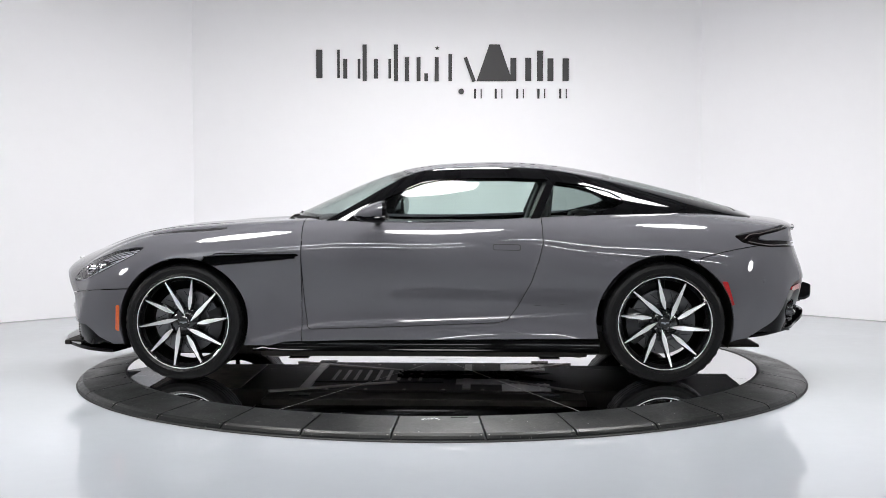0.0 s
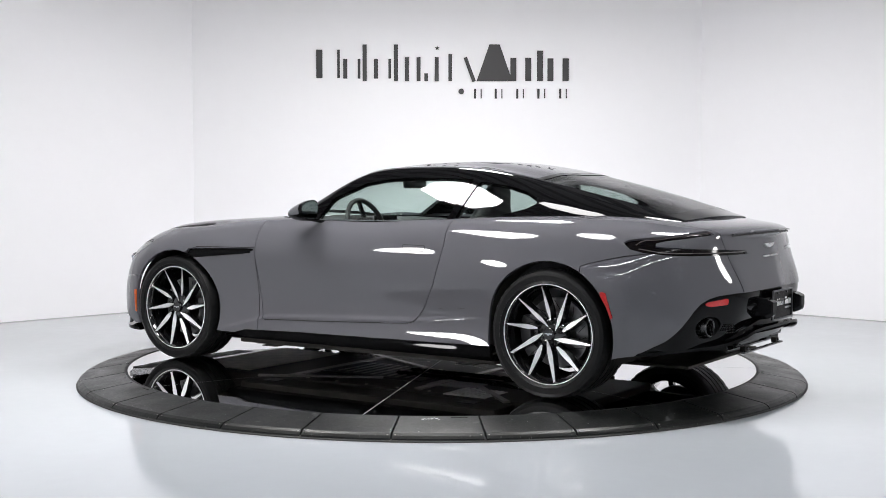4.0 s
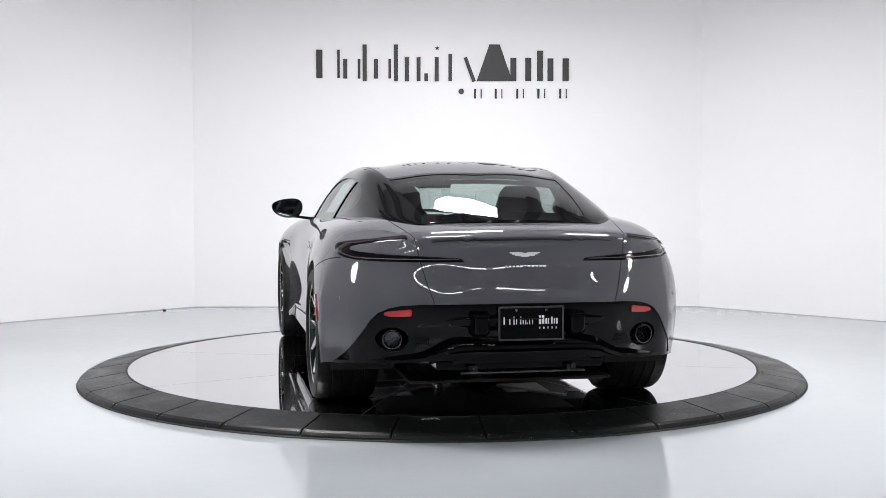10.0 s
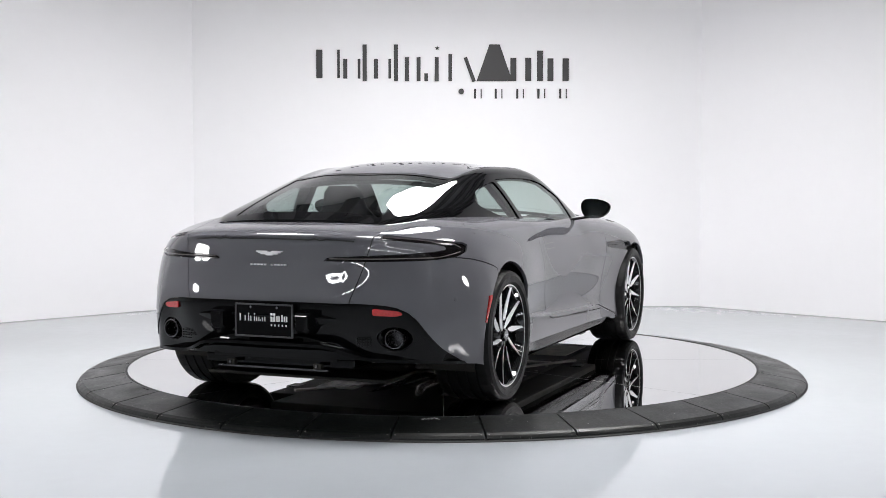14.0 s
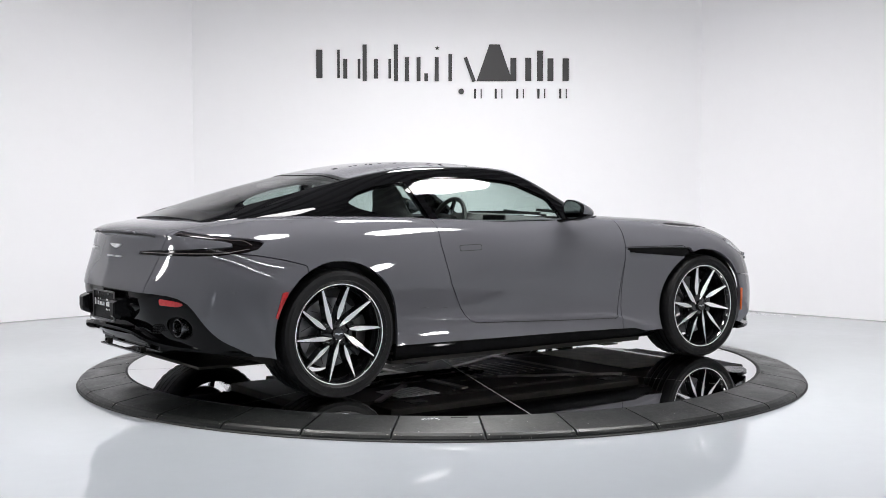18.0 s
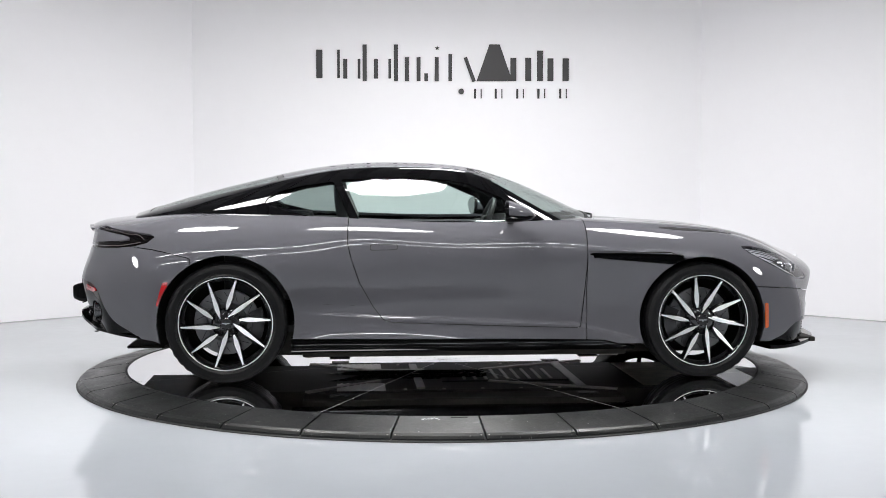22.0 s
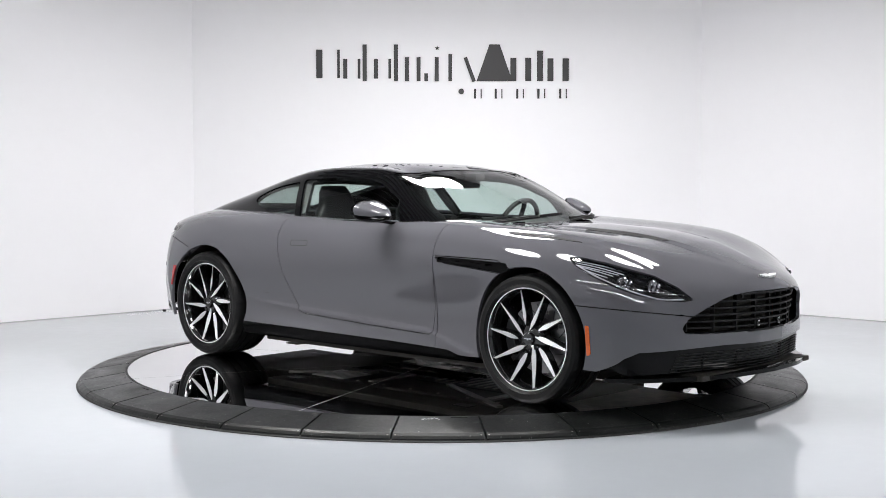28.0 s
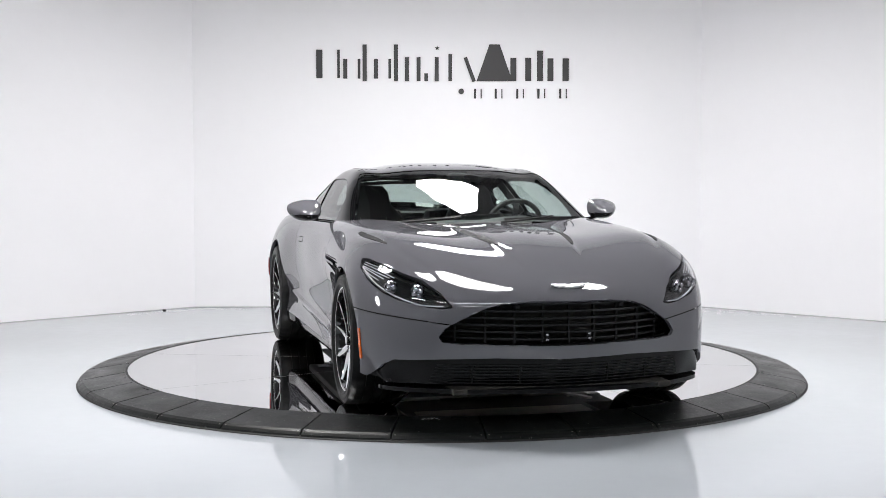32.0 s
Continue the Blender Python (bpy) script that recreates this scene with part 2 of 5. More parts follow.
def loft(net, n_along, n_across, mirror_last=True):
    """A smooth sheet through a net; the last curve lies on the mirror plane, which it crosses square. Returns the points (along x across x 3) and normals."""
    net = np.array(net, float)
    if mirror_last:
        mirrored = net[-2::-1].copy()
        mirrored[:, :, 1] *= -1
        full = np.concatenate([net, mirrored])
    else:
        full = net
    ks = chord_knots(full)
    t = np.linspace(0, 1, n_along)
    rows = np.stack([spline_eval(t, ks, c) for c in full])          # curves x along x 3
    kv = chord_knots(full.transpose(1, 0, 2))
    v = np.linspace(0, 0.5 if mirror_last else 1, n_across)
    grid = np.stack([spline_eval(v, kv, rows[:, i]) for i in range(n_along)])   # along x across x 3
    if mirror_last:
        grid[:, -1, 1] = 0.0
    gs, gv = np.gradient(grid, axis=0), np.gradient(grid, axis=1)
    nrm = np.cross(gs, gv)
    nrm /= np.linalg.norm(nrm, axis=2, keepdims=True) + 1e-12
    if mirror_last:
        nrm[:, -1, 1] = 0
    return grid, nrm


class Sheet:
    """Faces with positions and normals, which can be cut along the zero line of any field."""

    def __init__(self, pos, nrm, faces):
        self.pos, self.nrm, self.faces = pos, nrm, faces

    @staticmethod
    def from_grid(grid, nrm, outward):
        a, b = grid.shape[:2]
        idx = np.arange(a * b).reshape(a, b)
        q = np.stack([idx[:-1, :-1], idx[1:, :-1], idx[1:, 1:], idx[:-1, 1:]], -1).reshape(-1, 4)
        s = Sheet(grid.reshape(-1, 3).copy(), nrm.reshape(-1, 3).copy(), [tuple(int(i) for i in f) for f in q])
        ref = outward(s.pos)
        if (np.einsum("ij,ij->i", ref, s.nrm) > 0).mean() < 0.5:
            s.nrm = -s.nrm
        p = s.pos
        f0 = s.faces[len(s.faces) // 2]
        fn = np.cross(p[f0[1]] - p[f0[0]], p[f0[2]] - p[f0[0]])
        if fn @ s.nrm[f0[0]] < 0:
            s.faces = [f[::-1] for f in s.faces]
        return s

    def split(self, field):
        """(where field > 0, where field < 0)."""
        val = field(self.pos)
        val = np.where(np.abs(val) < 1e-7, 1e-7, val)
        sign = val > 0
        pos, nrm = list(self.pos), list(self.nrm)
        cut, inside, outside = {}, [], []

        def crossing(i, j):
            key = (min(i, j), max(i, j))
            if key not in cut:
                t = val[i] / (val[i] - val[j])
                n = self.nrm[i] * (1 - t) + self.nrm[j] * t
                pos.append(self.pos[i] * (1 - t) + self.pos[j] * t)
                nrm.append(n / (np.linalg.norm(n) + 1e-12))
                cut[key] = len(pos) - 1
            return cut[key]

        for f in self.faces:
            s = [sign[i] for i in f]
            if all(s):
                inside.append(f)
            elif not any(s):
                outside.append(f)
            else:
                a, b = [], []
                for k, i in enumerate(f):
                    j = f[(k + 1) % len(f)]
                    (a if sign[i] else b).append(i)
                    if sign[i] != sign[j]:
                        c = crossing(i, j)
                        a.append(c)
                        b.append(c)
                if len(a) > 2:
                    inside.append(tuple(a))
                if len(b) > 2:
                    outside.append(tuple(b))
        pos, nrm = np.array(pos), np.array(nrm)
        return Sheet(pos, nrm, inside), Sheet(pos, nrm, outside)

    def keep(self, field):
        return self.split(field)[0]

    def cut(self, field):
        return self.split(field)[1]

    def offset(self, d):
        return Sheet(self.pos + self.nrm * d, self.nrm, self.faces)

    def build(self, name, mat, parent=None, label="", both=False, side=1, depth=0.018, lip=True):
        """A mesh object with turned-in edges. both: mirrored across the middle too; side -1: the mirrored half alone."""
        used = sorted({i for f in self.faces for i in f})
        if not used:
            return None
        remap = {i: k for k, i in enumerate(used)}
        pos, nrm = self.pos[used], self.nrm[used]
        faces = [tuple(remap[i] for i in f) for f in self.faces]
        if both:
            n = len(used)
            mid = np.abs(pos[:, 1]) < 1e-6
            other = np.where(mid, np.arange(n), np.arange(n) + n)
            pos = np.concatenate([pos, pos * (1, -1, 1)])
            nrm = np.concatenate([nrm, nrm * (1, -1, 1)])
            faces = faces + [tuple(int(other[i]) for i in f[::-1]) for f in faces]
        elif side < 0:
            pos, nrm = pos * (1, -1, 1), nrm * (1, -1, 1)
            faces = [f[::-1] for f in faces]
        normals = [nrm[i] for f in faces for i in f]
        verts = [tuple(p) for p in pos]
        if lip and depth:
            seen = {}
            for f in faces:
                for k, i in enumerate(f):
                    seen.setdefault((min(i, f[(k + 1) % len(f)]), max(i, f[(k + 1) % len(f)])), []).append((i, f[(k + 1) % len(f)]))
            low = {}
            for e, ways in seen.items():
                if len(ways) == 1:
                    i, j = ways[0]
                    for k in (i, j):
                        if k not in low:
                            low[k] = len(verts)
                            verts.append(tuple(pos[k] - nrm[k] * depth))
                    q = (j, i, low[i], low[j])
                    p = [np.array(verts[k]) for k in q]
                    fn = np.cross(p[1] - p[0], p[3] - p[0])
                    ln = np.linalg.norm(fn)
                    fn = fn / ln if ln > 1e-12 else np.array((0, 0, 1.0))
                    faces.append(q)
                    normals += [fn] * 4
        ob = mesh_object(name, verts, faces, mat, True, normals)
        if parent:
            ob.parent = parent
        if label:
            tagged(ob, label)
        return ob


def poly_field(points, a, b, rounding=0.0):
    """Signed distance (positive inside) to a polygon in the plane of the axes a, b, with rounded corners."""
    pts = np.array(points, float)

    def field(pos):
        p = np.stack([pos[:, a], pos[:, b]], 1)
        d2 = np.full(len(p), 1e9)
        inside = np.zeros(len(p), bool)
        for i in range(len(pts)):
            v, w = pts[i], pts[(i + 1) % len(pts)]
            e = w - v
            t = np.clip(((p - v) @ e) / (e @ e), 0, 1)
            d2 = np.minimum(d2, ((p - v - t[:, None] * e) ** 2).sum(1))
            c = (v[1] <= p[:, 1]) != (w[1] <= p[:, 1])
            with np.errstate(divide="ignore", invalid="ignore"):
                xc = v[0] + (p[:, 1] - v[1]) * e[0] / (e[1] if e[1] else 1e-12)
            inside ^= c & (p[:, 0] < xc)
        d = np.sqrt(d2)
        return np.where(inside, d, -d) + rounding

    return field


def smooth_outline(points, n=8):
    """A closed smooth curve through points (Catmull-Rom)."""
    out, m = [], len(points)
    for i in range(m):
        p = [np.array(points[(i + k - 1) % m], float) for k in range(4)]
        for k in range(n):
            f = k / n
            out.append(tuple(0.5 * (2 * p[1] + (p[2] - p[0]) * f + (2 * p[0] - 5 * p[1] + 4 * p[2] - p[3]) * f * f + (3 * p[1] - p[0] - 3 * p[2] + p[3]) * f ** 3)))
    return out


def smooth_path(points, n=8):
    """An open smooth curve through points."""
    out, m = [], len(points)
    pt = lambda k: np.array(points[min(max(k, 0), m - 1)], float)
    for i in range(m - 1):
        p = [pt(i + k - 1) for k in range(4)]
        for k in range(n):
            f = k / n
            out.append(tuple(0.5 * (2 * p[1] + (p[2] - p[0]) * f + (2 * p[0] - 5 * p[1] + 4 * p[2] - p[3]) * f * f + (3 * p[1] - p[0] - 3 * p[2] + p[3]) * f ** 3)))
    return out + [tuple(pt(m - 1))]


def grown(field, d):
    return lambda p: field(p) + d


def negated(field):
    return lambda p: -field(p)


def both_of(*fields):
    return lambda p: np.minimum.reduce([f(p) for f in fields])


def any_of(*fields):
    return lambda p: np.maximum.reduce([f(p) for f in fields])


def axis_field(axis, at, sign=1):
    return lambda p: sign * (p[:, axis] - at)


# ---- the studio: floor, faceted white walls, ceiling ----
WALL_H = 4.6
PLAN = [(-5.2, -11.0), (-5.2, 1.51), (-2.46, 4.25), (2.56, 4.25), (5.2, 1.61), (5.2, -11.0)]


def build_room():
    bm = bmesh.new()
    vs = [bm.verts.new((x, y, 0)) for x, y in ((-7, -12), (7, -12), (7, 6), (-7, 6))]
    bm.faces.new(vs)
    floor = part("floor", bm, M_FLOOR)
    tagged(floor, "pale blue-grey glossy epoxy studio floor", "floor", kind="structure")
    names = ["wall_west", "wall_northwest", "wall_north", "wall_northeast", "wall_east", "wall_south"]
    n = len(PLAN)
    for i, name in enumerate(names):
        (x0, y0), (x1, y1) = PLAN[i], PLAN[(i + 1) % n]
        d = Vector((x1 - x0, y1 - y0, 0)).normalized()
        out = Vector((-d.y, d.x, 0)) * 0.15
        bm = bmesh.new()
        a = [(x0, y0), (x1, y1), (x1 + out.x, y1 + out.y), (x0 + out.x, y0 + out.y)]
        lo = [bm.verts.new((x, y, -0.02)) for x, y in a]
        hi = [bm.verts.new((x, y, WALL_H)) for x, y in a]
        bm.faces.new(hi)
        for k in range(4):
            bm.faces.new((lo[k], lo[(k + 1) % 4], hi[(k + 1) % 4], hi[k]))
        # east and west walls are out of view; their grey tempers the reflections
        mat, label = {"wall_south": (M_DARKWALL, "plain dark grey studio wall"), "wall_east": (M_SIDETONE, "unseen side wall greyed to temper the reflections on the car"),
                      "wall_west": (M_SIDETONE, "unseen side wall greyed to temper the reflections on the car")}.get(name, (M_WALL, "plain matt white painted studio wall"))
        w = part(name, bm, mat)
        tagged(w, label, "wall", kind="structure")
        # thin grey strip: shadow gap where wall panel meets floor, put in as colour
        inn = -out.normalized()
        mid = Vector(((x0 + x1) / 2, (y0 + y1) / 2, 0))
        L = math.hypot(x1 - x0, y1 - y0)
        m = Matrix.Translation(mid + inn * 0.004) @ Matrix.Rotation(math.atan2(d.y, d.x), 4, "Z")
        s = part("baseboard", box(0, 0, 0.003, L - 0.01, 0.006, 0.006, m), M_GAPSHADE)
        tagged(s, "thin grey strip for the shadow gap along the wall foot", "baseboard", kind="structure")
    bm = box(0, -3.4, WALL_H + 0.1, 14, 18, 0.2)
    c = part("ceiling", bm, M_CEIL)
    tagged(c, "pale grey deck of the studio ceiling", "ceiling", kind="structure")
    bm = bmesh.new()
    for k in range(17):
        add_box(bm, -4.96 + 0.62 * k, -3.4, WALL_H - 0.1, 0.20, 15.2, 0.2)
    for y in (-9.0, -5.4, -1.8, 1.8):
        add_box(bm, 0, y, WALL_H - 0.25, 10.3, 0.14, 0.1)
    tagged(part("ceiling_joists", bm, M_BEAM), "dark joists and cross beams under the ceiling", "ceiling", kind="structure")


build_room()


def tube_light(x, y, z, length, along="x"):
    t = empty("ceiling_light")
    t.location = (x, y, z)
    if along == "y":
        t.rotation_euler = (0, 0, math.pi / 2)
    part("housing", box(0, 0, 0.05, length, 0.12, 0.06), M_WALL, t)
    part("diffuser", box(0, 0, 0.0, length - 0.04, 0.07, 0.05, None, 0.01), M_TUBE, t, "glowing white tube diffuser")
    part("hanger", box(-length * 0.4, 0, (WALL_H - z + 0.08) / 2 + 0.08, 0.012, 0.012, WALL_H - z - 0.08), M_BEAM, t)
    part("hanger", box(length * 0.4, 0, (WALL_H - z + 0.08) / 2 + 0.08, 0.012, 0.012, WALL_H - z - 0.08), M_BEAM, t)
    return tagged(t, "long narrow white tube light hung from the ceiling", "ceiling light", "ceiling tube lights")


def softbox(x, y, z, size, target, standing=False, cloth=M_SOFTBOX):
    """An eight-sided softbox on a ceiling drop arm, facing target."""
    t = empty("softbox")
    t.matrix_world = look((x, y, z), target)
    pts = [(size / 2 * math.cos(math.pi / 8 + k * math.pi / 4), size / 2 * math.sin(math.pi / 8 + k * math.pi / 4)) for k in range(8)]
    part("diffuser", plate(pts, 0.012), cloth, t, "glowing white octagonal diffuser cloth")
    bm = bmesh.new()
    big = [bm.verts.new((px * 1.02, py * 1.02, -0.01)) for px, py in pts]
    sml = [bm.verts.new((px * 0.2, py * 0.2, 0.45)) for px, py in pts]
    for k in range(8):
        bm.faces.new((big[k], big[(k + 1) % 8], sml[(k + 1) % 8], sml[k]))
    bm.faces.new(sml)
    part("hood", bm, M_SATIN, t, "black cloth hood")
    part("lamp_head", box(0, 0, 0.55, 0.16, 0.16, 0.24, None, 0.02), M_SATIN, t)
    for k in range(8):
        part("rib", tube([(pts[k][0], pts[k][1], -0.005), (pts[k][0] * 0.2, pts[k][1] * 0.2, 0.46)], 0.006, 6), M_BEAM, t)
    inv = t.matrix_world.inverted()
    foot = Vector((x, y, 0.0 if standing else WALL_H))
    head = t.matrix_world @ Vector((0, 0, 0.6))
    foot.x, foot.y = head.x, head.y
    part("stand_pole" if standing else "drop_arm", tube([inv @ head, inv @ foot], 0.018, 8), M_BEAM, t, "black metal pole")
    if standing:
        for k in range(3):
            a = 2 * math.pi * k / 3
            part("stand_leg", tube([inv @ (foot + Vector((0, 0, 0.35))), inv @ (foot + Vector((0.4 * math.cos(a), 0.4 * math.sin(a), 0.012)))], 0.011, 6), M_BEAM, t)
    return tagged(t, "black octagonal softbox with a glowing white front", "softbox", "overhead softboxes")


for sx, sy, sz in ((0.15, 1.60, 3.5), (-0.2, -1.62, 3.5), (1.85, -0.6, 3.5), (-1.8, -1.1, 3.5)):
    softbox(sx, sy, sz, 0.95, (sx * 0.6, sy * 0.6, 0.5), False, M_SOFTDIM if sy < -1.5 else M_SOFTBOX)
for sx, sy, sz in ((-4.7, -2.7, 1.9), (4.7, -2.7, 1.7)):
    softbox(sx, sy, sz, 0.62, (0, -1.4, 0.9), True)
for ty in (-8.6, -6.2):
    for tx in (-3.6, -1.2, 1.2, 3.6):
        tube_light(tx, ty, 4.3, 2.2)


def studio_window(name, x, z, w, h):
    """A bright daylight window in the wall behind the camera."""
    o = part(name, box(x, -10.985, z, w + 0.12, 0.03, h + 0.12, None, 0.004), M_BEAM)
    part("pane", box(x - w / 4 - 0.01, -10.965, z, w / 2 - 0.02, 0.012, h), M_DAY, o, "bright daylight pane")
    part("pane", box(x + w / 4 + 0.01, -10.965, z, w / 2 - 0.02, 0.012, h), M_DAY, o, "bright daylight pane")
    tagged(o, "dark-framed two-pane window with bright daylight", "window", kind="structure")


studio_window("window_1", -4.3, 1.4, 0.5, 0.9)


# ---- the turntable ----
def build_turntable():
    ring = empty("turntable_surround")
    n, r0, r1 = 32, 2.018, 2.30
    a_first = -math.pi / 2 - 0.106
    for k in range(n):
        a0 = a_first + 2 * math.pi * k / n + 0.0022
        a1 = a_first + 2 * math.pi * (k + 1) / n - 0.0022
        bm = bmesh.new()
        prof = [(r0, 0.0), (r0, 0.071), (r0 + 0.006, 0.076), (r1 - 0.03, 0.040), (r1 - 0.012, 0.030), (r1, 0.018), (r1, 0.0)]
        cols = []
        for j in range(5):
            a = a0 + (a1 - a0) * j / 4
            cols.append([bm.verts.new((r * math.cos(a), r * math.sin(a), z)) for r, z in prof])
        for c0, c1 in zip(cols, cols[1:]):
            for i in range(len(prof) - 1):
                bm.faces.new((c0[i], c1[i], c1[i + 1], c0[i + 1]))
        bm.faces.new(cols[0])
        bm.faces.new(cols[-1][::-1])
        tile = part("tile", bm, M_TILE, ring)
        for a in (a0 + 0.006, a1 - 0.006):
            part("tile_screw", lathe([(.0, 0), (.0045, 0), (.0045, .003), (.0, .004)], 8, "z"), M_ALU, tile).location = ((r1 - .018) * math.cos(a), (r1 - .018) * math.sin(a), .031)
        for deg in (-87.6, -145.1, -16.2):
            am = math.radians(deg)
            if a0 < (am if am > a_first else am + 2 * math.pi) < a1:
                part("lifting_slot", box(0, 0, 0, 0.012, 0.085, 0.004, pose((r0 + 0.022) * math.cos(am), (r0 + 0.022) * math.sin(am), 0.0745, 0, 7.5, deg), 0.001), M_SEAM, tile, "dark lifting slot")
        rnd = random.Random(40 + k)
        flecks = bmesh.new()
        spots = [(rnd.uniform(a0, a1), rnd.uniform(r0 + .02, r1 - .04), rnd.uniform(.0012, .0026)) for _ in range(4)]
        if k == 0:
            spots += [(math.radians(-91.7 + rnd.uniform(-1.3, 1.3)), 2.068 + rnd.uniform(-.014, .014), rnd.uniform(.004, .009)) for _ in range(11)]
        for a, r, sz in spots:
            z = 0.076 - (r - r0 - .006) * 0.036 / (r1 - r0 - .036)
            add_box(flecks, 0, 0, 0, sz, sz * rnd.uniform(.6, 2.0), 0.0012, pose(r * math.cos(a), r * math.sin(a), z, 0, 7.5, math.degrees(a) + rnd.uniform(-40, 40)))
        part("paint_fleck", flecks, M_BADGE, tile, "pale flecks of paint")
    # the shaded gap round the disc is drawn as a black ring
    part("gap_fill", lathe([(2.006, .004), (2.006, .0715), (2.0165, .0735), (2.0165, .004)], 128, "z", True), M_SEAM, ring, "black fill drawn for the dark gap round the disc")
    # black ring added below the tiles so their joints stay dark
    part("joint_backing", lathe([(2.0185, .003), (2.0185, .012), (2.296, .012), (2.296, .003)], 128, "z", True), M_SEAM, ring, "added black backing that keeps the tile joints dark")
    part("edge_trim", lathe([(2.301, .002), (2.301, .010), (2.308, .006), (2.310, .002)], 128, "z", True), M_SEAM, ring, "thin black edge strip")
    tagged(ring, "ring of dark rubber ramp tiles around the turntable, scuffed", "turntable ring")
    disc = empty("turntable")
    base = lathe([(0.3, 0.002), (2.0, 0.002), (2.0, DISC_Z - 0.006), (1.2, DISC_Z - 0.006), (0.3, DISC_Z - 0.006)], 96, "z")
    part("drum", base, M_JOINT, disc)
    for k in range(8):
        a0, a1 = math.pi / 4 * k + math.radians(22.5), math.pi / 4 * (k + 1) + math.radians(22.5)
        bm = bmesh.new()
        gap = 0.0022
        pts = []
        for j in range(13):
            a = a0 + (a1 - a0) * j / 12
            pts.append((2.003 * math.cos(a), 2.003 * math.sin(a)))
        mid = (a0 + a1) / 2
        sh = Vector((math.cos(mid), math.sin(mid))) * gap / math.sin((a1 - a0) / 2)
        out = [(sh.x, sh.y)] + [(x + sh.x * 0.3, y + sh.y * 0.3) for x, y in pts]
        out[1] = (pts[0][0] - math.sin(a0) * gap, pts[0][1] + math.cos(a0) * gap)
        out[-1] = (pts[-1][0] + math.sin(a1) * gap, pts[-1][1] - math.cos(a1) * gap)
        part("deck_plate", plate(out, 0.006, Matrix.Translation((0, 0, DISC_Z - 0.006)), bm), M_MIRROR, disc)
    for k in range(8):
        a = math.pi / 4 * k + math.radians(22.5)
        part("joint_strip", box(1.0, 0, DISC_Z - .0036, 1.98, .0052, .0048, pose(0, 0, 0, 0, 0, math.degrees(a))), M_JOINT, disc, "thin bright metal joint strip")
    tagged(disc, "round turntable of polished dark mirror plates with radial seams", "turntable")
    return disc


turntable = build_turntable()


